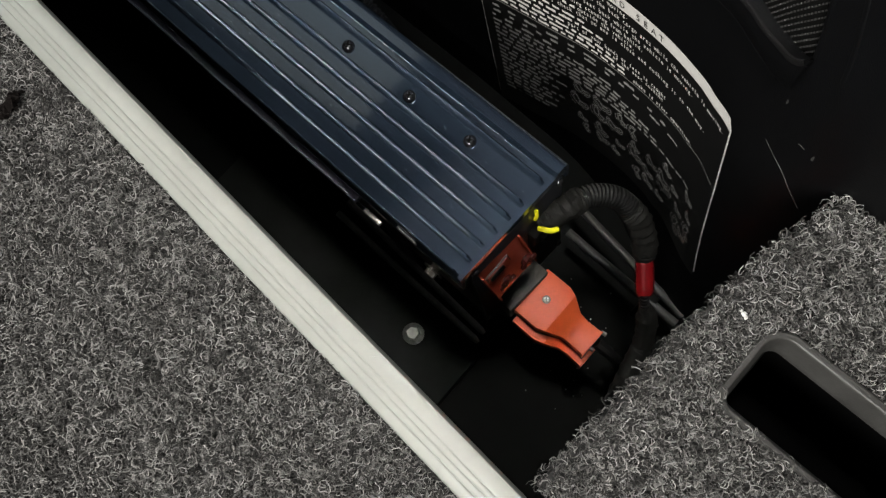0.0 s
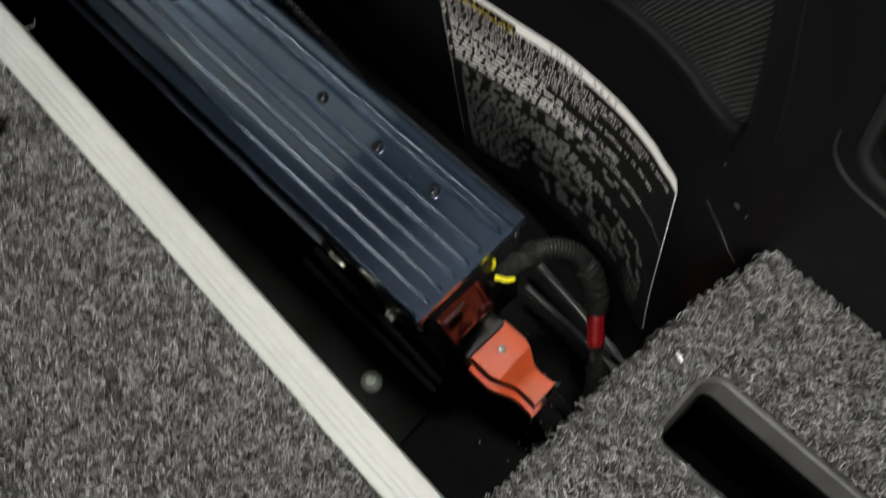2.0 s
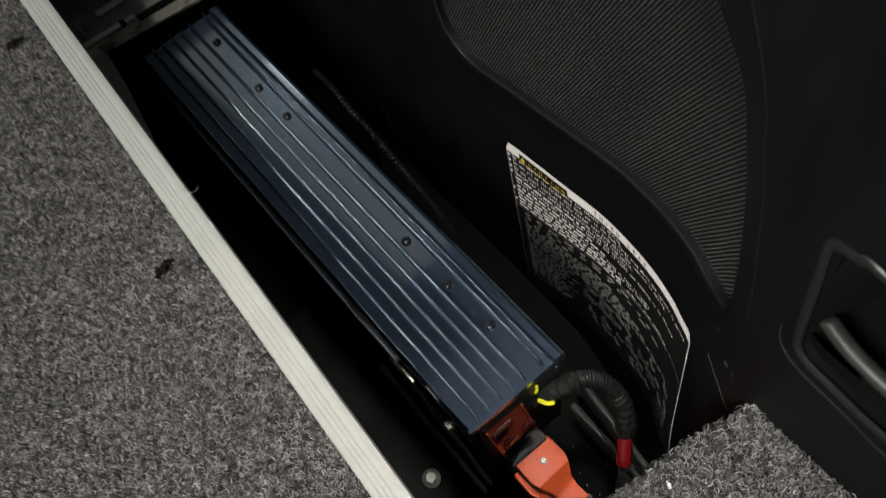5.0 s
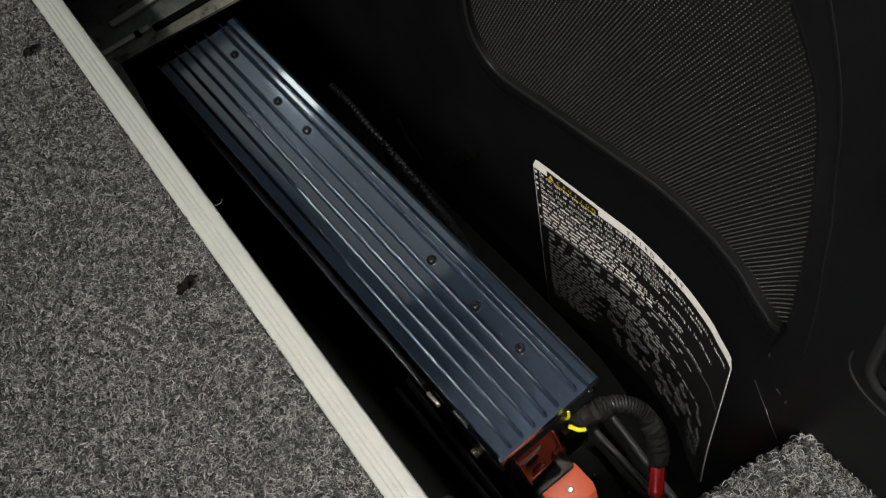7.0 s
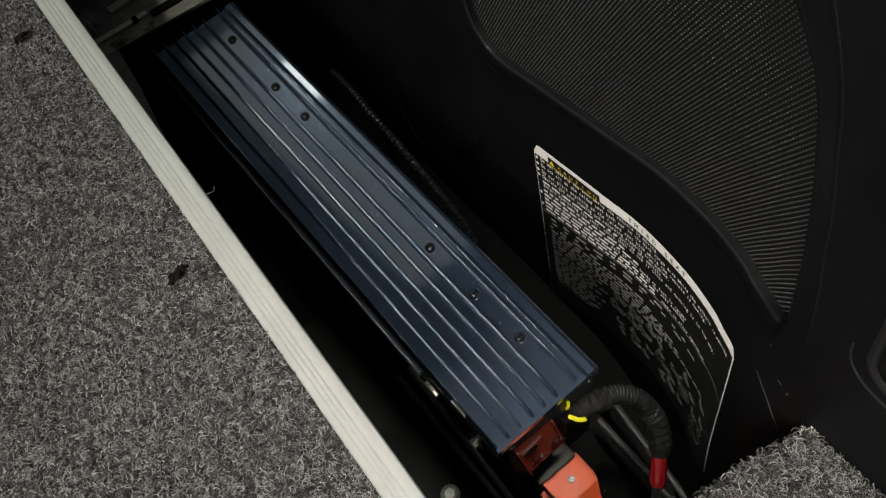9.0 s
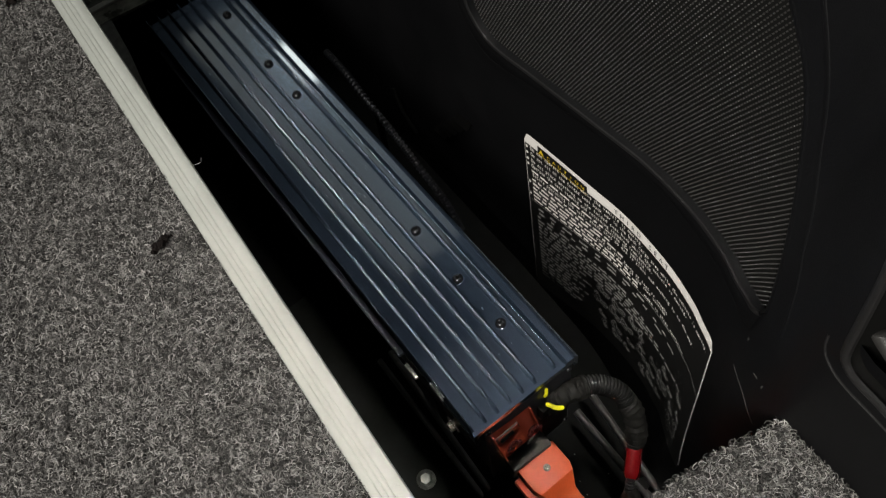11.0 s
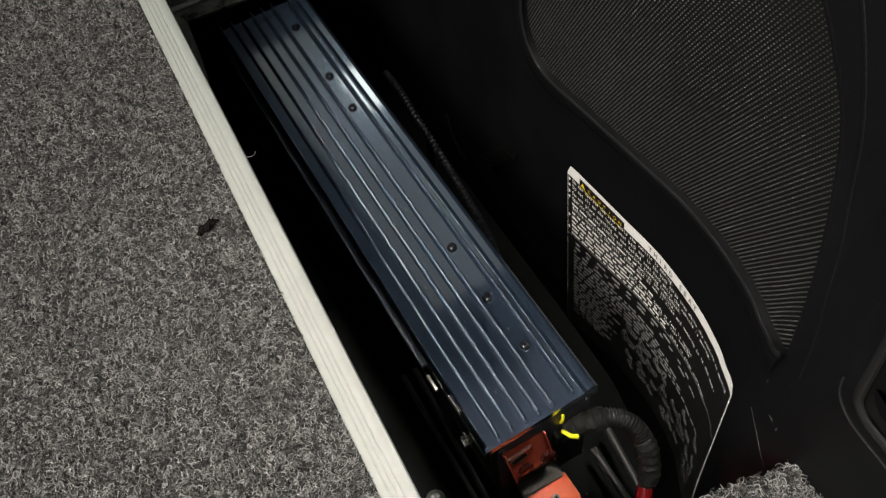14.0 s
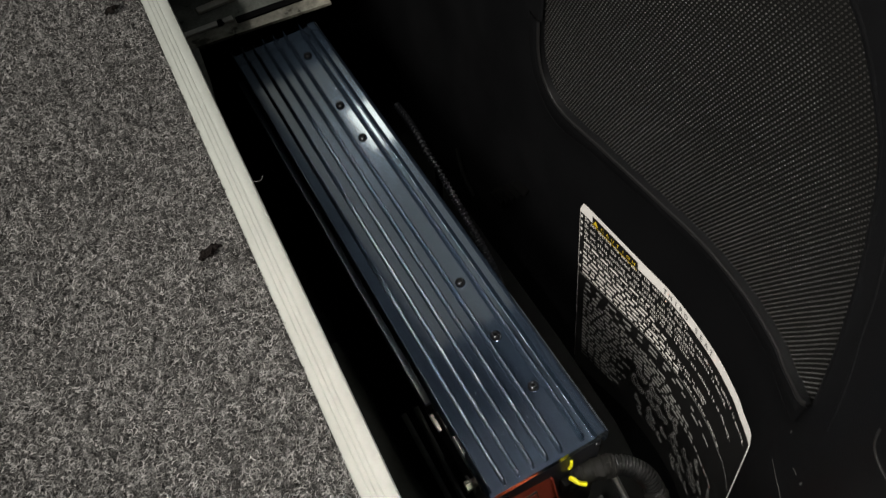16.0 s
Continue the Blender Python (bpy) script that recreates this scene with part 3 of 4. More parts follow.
def seat_drawing(cu, cv, size, turn):
    """A small outline drawing of a folding seat, with arrows."""
    bm = bmesh.new()
    for points, closed in SEAT_LINES:
        pts = [(cu + size * (x * math.cos(turn) - y * math.sin(turn)), cv + size * (x * math.sin(turn) + y * math.cos(turn)) * 0.8) for x, y in points]
        pts = spline(pts + (pts[:1] if closed else []), 5)
        for a, b in zip(pts, pts[1:]):
            d = (b - a) / (np.linalg.norm(b - a) + 1e-9)
            w = np.array((-d[1], d[0])) * 0.00028
            bm.faces.new([bm.verts.new(lab(*q, 0.0014)) for q in (a - w, b - w, b + w, a + w)])
    return part("seat_drawing", bm, M_LABEL_GREY, label_tag, smooth=False)


# rows of outline drawings of folding seats
for i in range(8):
    for j in range(4):
        if rng.random() < 0.86:
            seat_drawing(0.086 + 0.0165 * i + rng.uniform(-0.005, 0.005), 0.0965 + 0.0112 * j + rng.uniform(-0.003, 0.003), rng.uniform(0.36, 0.72), rng.uniform(-0.6, 0.8))

# ---- the amplifier ----
AMP_L = 0.4596
amp = thing("power_amplifier", "slate blue finned amplifier mounted in the storage well", "amplifier", (0.035, 0.2, 0.0))


def heat_sink_profile():
    """The plate's cross section, with a turned-down lip at one side and a raised, rounded shoulder at the other."""
    pts = [(-0.0062, 0.2215), (-0.0062, 0.2392), (-0.0058, 0.2398), (-0.0050, 0.2400), (-0.0044, 0.2400), (0.0655, 0.2400), (0.0662, 0.2400), (0.0674, 0.2403), (0.0682, 0.2412), (0.0686, 0.2426), (0.0692, 0.2432), (0.0698, 0.2432), (0.0737, 0.2432),
           (0.0742, 0.2432), (0.0753, 0.24305), (0.0763, 0.2425), (0.0771, 0.2417), (0.0777, 0.2405), (0.0780, 0.2390), (0.0780, 0.2270), (0.0757, 0.2260), (0.0757, 0.2340),
           (-0.0035, 0.2340), (-0.0042, 0.2215)]
    return pts


sink = part("heat_sink", add_prism(bmesh.new(), [(x, 0.0030, zz) for x, zz in heat_sink_profile()], (0, AMP_L - 0.0030, 0)), M_ANODISED, amp, "ribbed blue anodised heat sink")
for x in (-0.0047, 0.0055, 0.0153, 0.0254, 0.0354, 0.0454, 0.0611):
    crest = [(x - 0.0006 * math.cos(k * math.pi / 8), 0.2462 + 0.0006 * math.sin(k * math.pi / 8)) for k in range(9)]
    out = [(x - 0.0013, 0.2394), (x - 0.0010, 0.2402), (x - 0.0007, 0.2412)] + crest + [(x + 0.0007, 0.2412), (x + 0.0010, 0.2402), (x + 0.0013, 0.2394)]
    bm = add_prism(bmesh.new(), [(a, 0.0058, b) for a, b in out], (0, AMP_L - 0.0063, 0))
    for w in bm.verts:
        if w.co.y < 0.01:
            w.co.y += 0.55 * max(0.0, w.co.z - 0.2440) + 0.12 * (w.co.z - 0.2394)
    part("fin", bm, M_ANODISED, sink)
part("case", box_bm((0.003, 0.006, 0.105), (0.072, AMP_L - 0.006, 0.2345), 0.002), M_BODY, amp, "black steel amplifier case")
part("side_flange", box_bm((-0.0098, 0.0835, 0.2185), (-0.0030, 0.448, 0.2222), 0.0008), M_SIDE_FLANGE, amp, "narrow lower flange")
part("end_plate", box_bm((0.001, 0.0035, 0.108), (0.074, 0.0078, 0.2335), 0.001), M_BODY, amp, "black end plate")
part("end_plate", box_bm((0.001, AMP_L - 0.0058, 0.108), (0.074, AMP_L - 0.0015, 0.2335), 0.001), M_BODY, amp, "black end plate")
part("clip", box_bm((-0.0108, 0.0635, 0.2180), (-0.0078, 0.0765, 0.2215), 0.0008), M_STEEL, amp, "bare metal clip")
part("sticker_edge", box_bm((-0.0070, 0.0355, 0.2335), (-0.0052, 0.0490, 0.2390), 0.0004), M_LABEL_GREY, amp, "white tape edge")
for lx, ly, foot in ((0.004, 0.10, -0.004), (0.004, 0.34, 0.0155), (0.058, 0.10, -0.004), (0.058, 0.34, 0.0155)):
    part("mounting_leg", box_bm((lx, ly - 0.012, foot), (lx + 0.010, ly + 0.012, 0.107), 0.001), M_BODY, amp)


def cap_screw(name, at, radius, height, mat, parent, m=None, cross=True):
    """A pan-head screw; dark bars on it stand in for the shaded cross recess."""
    pose_m = Matrix.Translation(at) @ (m if m is not None else Matrix.Identity(4))
    bm = add_lathe(bmesh.new(), [(radius, 0), (radius, height * 0.35), (radius * 0.86, height * 0.75), (radius * 0.55, height), (radius * 0.42, height * 0.97)], pose_m, 18)
    ob = part(name, bm, mat, parent)
    if cross:
        for turn in (35, 125):
            slot = Matrix.Translation(at) @ (m if m is not None else Matrix.Identity(4)) @ pose(0, 0, 0, 0, 0, turn)
            part("cross_slot", box_bm((-radius * 0.5, -radius * 0.11, height * 0.9), (radius * 0.5, radius * 0.11, height * 1.02), 0, slot), M_GRILLE_BACK, ob)
    return ob


for x, y in ((0.0535, 0.4232), (0.0524, 0.3508), (0.0529, 0.3075), (0.0525, 0.1448), (0.0522, 0.0956), (0.0540, 0.0517)):
    cap_screw("lid_screw", (x, y, 0.2400), 0.0037, 0.0027, M_BLACK_SCREW, amp)
front = pose(0, 0, 0, 90, 0, 0)
for x, zz in ((0.004, 0.228), (0.0705, 0.228), (0.004, 0.116), (0.0705, 0.116)):
    cap_screw("end_screw", (x, 0.0036, zz), 0.0022, 0.0020, M_BLACK_SCREW, amp, front)
side = pose(0, 0, 0, 0, -90, 0)
bolt_side = part("earth_bolt", add_lathe(bmesh.new(), [(0.0050, 0), (0.0050, 0.0012), (0.0036, 0.0014), (0.0036, 0.0042), (0.0022, 0.0048)], Matrix.Translation((-0.0075, 0.0265, 0.2085)) @ side, 6),
                 M_ZINC, amp, "shiny earth bolt with star washer")
bm = bmesh.new()
for k in range(12):
    a = k * math.pi / 6
    add_box(bm, (-0.0008, 0.0046, 0.0), (0.0008, 0.0064, 0.0010), 0, Matrix.Translation((-0.0077, 0.0265, 0.2085)) @ side @ Matrix.Rotation(a, 4, "Z"))
part("star_washer", bm, M_ZINC, amp)
part("side_stud", add_tube(bmesh.new(), [(0.006, 0.0265, 0.2085), (-0.008, 0.0265, 0.2085)], 0.003, 10), M_STEEL, amp)

# the amplifier sinks towards its far end and is turned a little
AMP_PIVOT = Vector((0.035, 0.0055, 0.24))
AMP_Y = Vector((0.0265, 1, -0.08)).normalized()
AMP_X = (Vector((1, 0, 0)) - AMP_Y * AMP_Y.x).normalized()
AMP_TURN = Matrix.Translation(AMP_PIVOT) @ Matrix((AMP_X, AMP_Y, AMP_X.cross(AMP_Y))).transposed().to_4x4() @ Matrix.Translation(-AMP_PIVOT)
amp.matrix_basis = AMP_TURN @ Matrix.Translation(amp.location)

# ---- red terminal cover on the amplifier's end ----
cover = thing("terminal_cover", "brick red sloping terminal cover on the amplifier end", "cover", (0.025, 0.0, 0.16))


def sloped(x0, x1, a0, a1, lift0, lift1):
    """A block on the sloping face: across x0..x1 and down it a0..a1 (0 at the top, 1 at the foot)."""
    top, foot = Vector((0, 0.0035, 0.222)), Vector((0, -0.0135, 0.160))
    n = Vector((0, -0.96, 0.26))
    shift = 0.005
    pts = []
    for x, a in ((x0, a0), (x1, a0), (x1, a1), (x0, a1)):
        p = top.lerp(foot, a)
        pts.append(Vector((x + shift * a, p.y, p.z)) + n * lift0)
    return add_prism(bmesh.new(), pts, n * (lift1 - lift0))


part("cover_plate", sloped(0.0045, 0.0368, 0.0, 0.76, -0.004, 0.0), M_RED_COVER, cover)
for a, b in (((0.0045, 0.0056), (0.12, 0.76)), ((0.0357, 0.0368), (0.12, 0.76))):
    part("cover_rib", sloped(a[0], a[1], b[0], b[1], 0.0, 0.0022), M_RED_COVER, cover)
part("fuse_window_frame", sloped(0.0060, 0.0246, 0.215, 0.335, 0.0, 0.0007), M_BODY, cover)
part("fuse_window", sloped(0.0072, 0.0238, 0.230, 0.320, 0.0004, 0.0011), M_RED_COVER, cover)
part("fuse", sloped(0.0080, 0.0190, 0.262, 0.318, 0.0008, 0.0020), M_GRILLE_BACK, cover, "black blade fuse")
for x, a in ((0.0144, 0.565), (0.0319, 0.59)):
    p = Vector((x + 0.005 * a, 0.0035 - 0.017 * a, 0.222 - 0.062 * a)) + Vector((0, -0.96, 0.26)) * 0.0006
    stud = part("terminal_screw", add_lathe(bmesh.new(), [(0.0046, 0), (0.0046, 0.0016), (0.0034, 0.0030), (0.0018, 0.0034)], Matrix.Translation(p) @ pose(0, 0, 0, 75, 0, 0), 12), M_DARK_RED, cover, "dark red knurled terminal screw")
    for k in range(4):
        a2 = k * math.pi / 2
        q = p + Vector((math.cos(a2) * 0.0042, -0.0012, math.sin(a2) * 0.0042))
        part("screw_lobe", add_lathe(bmesh.new(), [(0.0022, 0), (0.0022, 0.0014), (0.0012, 0.0022)], Matrix.Translation(q) @ pose(0, 0, 0, 75, 0, 0), 8), M_DARK_RED, stud)

# ---- orange power plug ----
plug = thing("power_plug", "orange nylon power plug with dark band and screw", "connector", (0.032, -0.04, 0.105))


def plug_shell(grow, z0, z1, drop, shift=(0.0, 0.0)):
    """The plug's waisted outline, drawn upwards; its tail sinks by drop."""
    axis = Matrix.Translation((0.0325 + shift[0], -0.0150 + shift[1], 0)) @ Matrix.Rotation(radians(-0.3), 4, "Z")
    half = [(0.0, 0.0172), (-0.019, 0.0174), (-0.025, 0.0152), (-0.0345, 0.0100), (-0.041, 0.0094), (-0.0512, 0.0098), (-0.0530, 0.0108)]
    ring = [(w + grow, y) for y, w in half] + [(-w - grow, y) for y, w in half[::-1]]

    def height(y, base):
        t = min(max((-y - 0.026) / 0.010, 0), 1)
        return base - drop * t
    bm = bmesh.new()
    low = [bm.verts.new(axis @ Vector((x, y, height(y, z0)))) for x, y in ring]
    high = [bm.verts.new(axis @ Vector((x, y, height(y, z1)))) for x, y in ring]
    n = len(ring)
    for i in range(n):
        bm.faces.new((low[i], low[(i + 1) % n], high[(i + 1) % n], high[i]))
    for layer in (low, high):
        for i in range(len(half) - 1):
            bm.faces.new((layer[i], layer[i + 1], layer[n - 2 - i], layer[n - 1 - i]))
    bmesh.ops.recalc_face_normals(bm, faces=bm.faces)
    bmesh.ops.bevel(bm, geom=[e for e in bm.edges if len(e.link_faces) == 2 and e.calc_face_angle(0) > 0.6], offset=0.0007, segments=2, affect="EDGES", profile=0.5)
    return bm


part("upper_shell", plug_shell(0.0, 0.1185, 0.1300, 0.0095), M_ORANGE, plug, "bright orange upper half shell")
part("gasket", plug_shell(-0.0012, 0.1145, 0.1195, 0.0085, (-0.0012, -0.0006)), M_BODY, plug)
part("lower_shell", plug_shell(-0.0004, 0.1030, 0.1150, 0.0080, (-0.0052, -0.0036)), M_ORANGE, plug, "orange lower half shell")
cap_screw("shell_screw", (0.0335, -0.0275, 0.1299), 0.0027, 0.0016, M_STEEL, plug)
band = box_bm((0.0125, -0.0168, 0.108), (0.0470, -0.0040, 0.1375), 0.0008, Matrix.Translation((0.03, -0.01, 0.13)) @ Matrix.Rotation(radians(-3), 4, "Z") @ Matrix.Translation((-0.03, 0.01, -0.13)))
part("dark_band", band, M_COLLAR, plug, "charcoal rubber collar")
for x in (0.0215, 0.0345):
    part("contact_pin", add_tube(bmesh.new(), [(x + 0.008, -0.0665, 0.1165), (x + 0.0085, -0.0705, 0.1158)], 0.0014, 8), M_ZINC, plug)
cable = thing("plug_cable", "black power cable leaving the orange plug", "cable", (0.034, -0.09, 0.05))
part("cable_sheath", add_tube(bmesh.new(), spline([(0.0355, -0.069, 0.1125), (0.037, -0.082, 0.105), (0.040, -0.090, 0.075), (0.042, -0.092, 0.03), (0.042, -0.090, -0.010)], 8), 0.0042, 10), M_CONDUIT, cable)

# ---- ribbed conduit with red sleeve, and the yellow wires that it holds ----
hose = thing("wire_conduit", "black ribbed conduit with a glossy red sleeve", "conduit", (0.09, -0.04, 0.1))
path, radii = corrugated([(0.0570, -0.0040, 0.200), (0.068, -0.0070, 0.203), (0.0835, -0.0135, 0.203), (0.0932, -0.0255, 0.199), (0.0945, -0.0390, 0.190), (0.0915, -0.0500, 0.178), (0.0850, -0.0575, 0.169)], 0.0070, 0.0021, 0.0012)
part("ribbed_tube", add_tube(bmesh.new(), path, radii, 16), M_CONDUIT, hose)
wrap_line = spline([(0.0530, -0.0025, 0.1980), (0.061, -0.0050, 0.2015), (0.0735, -0.0090, 0.2037), (0.0785, -0.0110, 0.2037)], 8)
wrap = add_tube(bmesh.new(), wrap_line, [0.0058 + 0.0018 * min(k / 6, 1) + 0.0004 * math.sin(k * 2.4) for k in range(len(wrap_line))], 16)
for w in wrap.verts:
    w.co += Vector((noise.noise(w.co * 260), noise.noise(w.co * 260 + Vector((7, 0, 0))), noise.noise(w.co * 260 + Vector((0, 7, 0))))) * 0.0012
part("tape_wrap", wrap, M_TAPE, hose, "charcoal tape round the conduit")
wrap_line = spline([(0.0940, -0.0345, 0.1935), (0.0945, -0.0400, 0.1895), (0.0915, -0.0500, 0.178), (0.0845, -0.0580, 0.1682)], 8)
wrap = add_tube(bmesh.new(), wrap_line, [0.0074 + 0.0005 * math.sin(k * 2.1) - 0.0011 * max(0, k - 20) / 4 for k in range(len(wrap_line))], 18)
for w in wrap.verts:
    w.co += Vector((noise.noise(w.co * 240), noise.noise(w.co * 240 + Vector((7, 0, 0))), noise.noise(w.co * 240 + Vector((0, 7, 0))))) * 0.0009
part("tape_wrap", wrap, M_TAPE, hose, "charcoal tape above the red sleeve")
part("red_sleeve", add_tube(bmesh.new(), spline([(0.0848, -0.0575, 0.1680), (0.0765, -0.0650, 0.1650), (0.0680, -0.0723, 0.1620)], 6), [0.0045, 0.0052] + [0.0056] * 9 + [0.0052, 0.0042], 18), M_SLEEVE, hose, "glossy red heat-shrink sleeve")
path, radii = corrugated([(0.0695, -0.0710, 0.1625), (0.0660, -0.0745, 0.1575), (0.0632, -0.0790, 0.150)], 0.0034, 0.0022, 0.0008)
part("ribbed_tube", add_tube(bmesh.new(), path, radii, 14), M_CONDUIT, hose)
wrap_line = spline([(0.0650, -0.0760, 0.1550), (0.0615, -0.0830, 0.1440), (0.0500, -0.0915, 0.1270), (0.0320, -0.0960, 0.1190), (0.0100, -0.1020, 0.1150)], 8)
wrap = add_tube(bmesh.new(), wrap_line, [0.0035 + 0.0030 * min(k / 6, 1) + 0.0004 * math.sin(k * 2.3) for k in range(len(wrap_line))], 16)
for w in wrap.verts:
    w.co += Vector((noise.noise(w.co * 240), noise.noise(w.co * 240 + Vector((7, 0, 0))), noise.noise(w.co * 240 + Vector((0, 7, 0))))) * 0.0009
part("tape_wrap", wrap, M_TAPE, hose, "charcoal tape below the red sleeve")
for pts in ([(0.0495, -0.0035, 0.2045), (0.0503, -0.0060, 0.2062), (0.0522, -0.0095, 0.2062), (0.0560, -0.0118, 0.2045)], [(0.0512, 0.0010, 0.2250), (0.0502, -0.0006, 0.2212), (0.0494, -0.0004, 0.2165)]):
    wire = thing("yellow_wire", "short yellow insulated wire at the amplifier end", "wire", pts[1], "wires at the amplifier end")
    part("insulation", add_tube(bmesh.new(), spline(pts, 6), 0.0016 if len(pts) > 3 else 0.0011, 8), M_YELLOW, wire)
socket = thing("signal_socket", "black signal socket below the conduit", "connector", (0.05, 0.0, 0.19))
part("socket_body", box_bm((0.044, -0.006, 0.178), (0.062, 0.003, 0.200), 0.002), M_WELL, socket)
part("socket_latch", box_bm((0.049, -0.0085, 0.186), (0.057, -0.0055, 0.194), 0.001), M_WELL, socket)

# ---- pipes, bracket and bolt at the bottom ----
for a, b, r in (((0.120, 0.012, 0.045), (0.103, -0.105, 0.045), 0.0032), ((0.0995, 0.000, 0.040), (0.0965, -0.105, 0.040), 0.0034)):
    pipe = thing("coolant_pipe", "dull dark pipe running below the conduit", "pipe", b, "pipes at the well bottom")
    part("pipe_run", add_tube(bmesh.new(), [a, b], r, 12), M_PIPE, pipe)
    part("pipe_stand", box_bm((b[0] - 0.006, b[1] + 0.02, -0.012), (b[0] + 0.008, b[1] + 0.03, b[2] - r * 0.5), 0.001), M_WELL, pipe)
plate = thing("floor_bracket", "dark painted bracket plate with a flanged bolt", "bracket", (-0.045, 0.08, -0.012))
part("bracket_plate", box_bm((-0.099, -0.0075, -0.012), (-0.018, 0.26, 0.002), 0.002), M_PLATE, plate)
part("bolt_flange", add_lathe(bmesh.new(), [(0.0088, 0.002), (0.0088, 0.0032), (0.0070, 0.0040)], Matrix.Translation((-0.0357, 0.0440, 0)), 24), M_DULL_STEEL, plate, "round dull bolt flange")
part("bolt_head", add_lathe(bmesh.new(), [(0.0062, 0.0040), (0.0062, 0.0085), (0.0050, 0.0095)], Matrix.Translation((-0.0357, 0.0440, 0)), 6), M_DULL_STEEL, plate, "hexagonal bolt head")
# rods added in place of a tapered bracket's lit edges
for n, (a, b) in enumerate((((-0.0040, 0.150, 0.03), (-0.0085, 0.0015, 0.03)), ((0.0085, 0.150, 0.03), (-0.0003, 0.0025, 0.03)))):
    rod = thing("bracket_edge_rod", "thin rod standing in for a lit bracket edge", "rod", b, "rods beside the bracket")
    part("rod_bar", add_tube(bmesh.new(), [a, b], 0.0026, 10), M_ROD, rod)
    part("rod_tip", add_tube(bmesh.new(), [b, (b[0] - 0.0002, b[1] - 0.004, b[2])], [0.0026, 0.0016], 10), M_STEEL, rod, "bright rod tip")
    part("rod_foot", box_bm((b[0] - 0.002, b[1] + 0.01, -0.012), (b[0] + 0.002, b[1] + 0.016, 0.029), 0.0005), M_PLATE, rod)
loom = thing("wiring_loom", "thin black ribbed loom behind the amplifier", "conduit", (0.13, 0.25, 0.10))
path, radii = corrugated([(0.135, 0.200, 0.040), (0.133, 0.222, 0.072), (0.1295, 0.2475, 0.0955), (0.1285, 0.275, 0.110), (0.128, 0.303, 0.121), (0.127, 0.328, 0.131), (0.130, 0.36, 0.132), (0.134, 0.40, 0.120)], 0.0036, 0.0046, 0.0014)
part("ribbed_tube", add_tube(bmesh.new(), path, radii, 12), M_BODY, loom)
part("loom_clip", box_bm((0.126, 0.306, -0.012), (0.131, 0.312, 0.122), 0.001), M_WELL, loom)
vent = thing("vent_louvre", "vent louvre low on the side panel, blackened as shade", "vent", (0.172, 0.25, 0.12))
# slats take the near-black colour in place of deep shade
for k in range(5):
    y, z = 0.232 + 0.0085 * k, 0.152 - 0.0135 * k
    bm = add_prism(bmesh.new(), [(0.1735, y + 0.010, z + 0.001), (0.1660, y + 0.010, z - 0.006), (0.1660, y - 0.008, z - 0.001), (0.1735, y - 0.008, z + 0.006)], (0, 0.0004, 0.0022))
    part("slat", bm, M_SHADE_BLACK, vent)
strap = thing("panel_strap", "narrow dark grey strap on the side panel", "strap", (0.172, 0.33, 0.06))
part("strap_band", add_tube(bmesh.new(), spline([(0.1715, 0.349, 0.080), (0.1690, 0.338, 0.066), (0.1690, 0.328, 0.052), (0.1715, 0.317, 0.038)], 6), 0.0024, 8), M_WELL, strap)
crumbs = bmesh.new()
for i in range(34):
    x, y, r = rng.uniform(-0.015, 0.10), rng.uniform(-0.105, 0.0), rng.uniform(0.0002, 0.0008)
    bmesh.ops.create_icosphere(crumbs, subdivisions=1, radius=r, matrix=Matrix.Translation((x, y, -0.012 + r * 0.7)))
for k in range(46):
    y, r = rng.uniform(0.01, 0.40), rng.uniform(0.00008, 0.00022)
    speck = AMP_TURN @ Vector((rng.choice((0.0105, 0.0204, 0.0304, 0.0404, 0.0505, 0.0565, 0.0645)) + rng.uniform(-0.0015, 0.0015), y, 0.2400 + r * 0.7))
    bmesh.ops.create_icosphere(crumbs, subdivisions=1, radius=r, matrix=Matrix.Translation(speck))
tagged(part("dust_crumbs", crumbs, M_LINT), "pale dust crumbs scattered over amplifier and well bottom", "dust", kind="stuff")

# ---- sheet-metal seat bracket at the far end of the well ----
tray = thing("seat_bracket", "galvanised sheet bracket with slots at the well end", "bracket", (0.03, 0.52, 0.19))
part("bracket_sheet", box_bm((-0.055, 0.515, 0.188), (0.16, 0.60, 0.192), 0.001), M_GALV, tray)
bm = add_prism(bmesh.new(), [(-0.030, 0.4955, 0.196), (0.115, 0.4800, 0.196), (0.115, 0.5020, 0.196), (-0.030, 0.5150, 0.196)], (0, 0, 0.003))
part("cross_flange", bm, M_PATCHY, tray, "dented grey cross flange")
bm = add_prism(bmesh.new(), [(-0.060, 0.360, 0.1955), (-0.0375, 0.366, 0.1955), (-0.0315, 0.389, 0.1955), (-0.0195, 0.451, 0.1955), (-0.0135, 0.4975, 0.1955), (-0.030, 0.515, 0.1955), (-0.060, 0.515, 0.1955)], (0, 0, 0.003))
part("side_flange", bm, M_FLANGE, tray, "dark grey side flange")
bm = add_box(bmesh.new(), (-0.0175, 0.532, 0.192), (-0.0167, 0.550, 0.1924))
part("scratch", bm, M_SHEET_LIP, tray, "thin bright scratch")
for x0, x1 in ((-0.026, 0.0125), (0.0175, 0.0275)):
    part("bright_lip", box_bm((x0, 0.5085, 0.199), (x1, 0.5145, 0.2015), 0.0008, Matrix.Translation((0, 0.5115, 0)) @ Matrix.Rotation(radians(-3), 4, "Z") @ Matrix.Translation((0, -0.5115, 0))), M_SHEET_LIP, tray, "bright sheet lip")
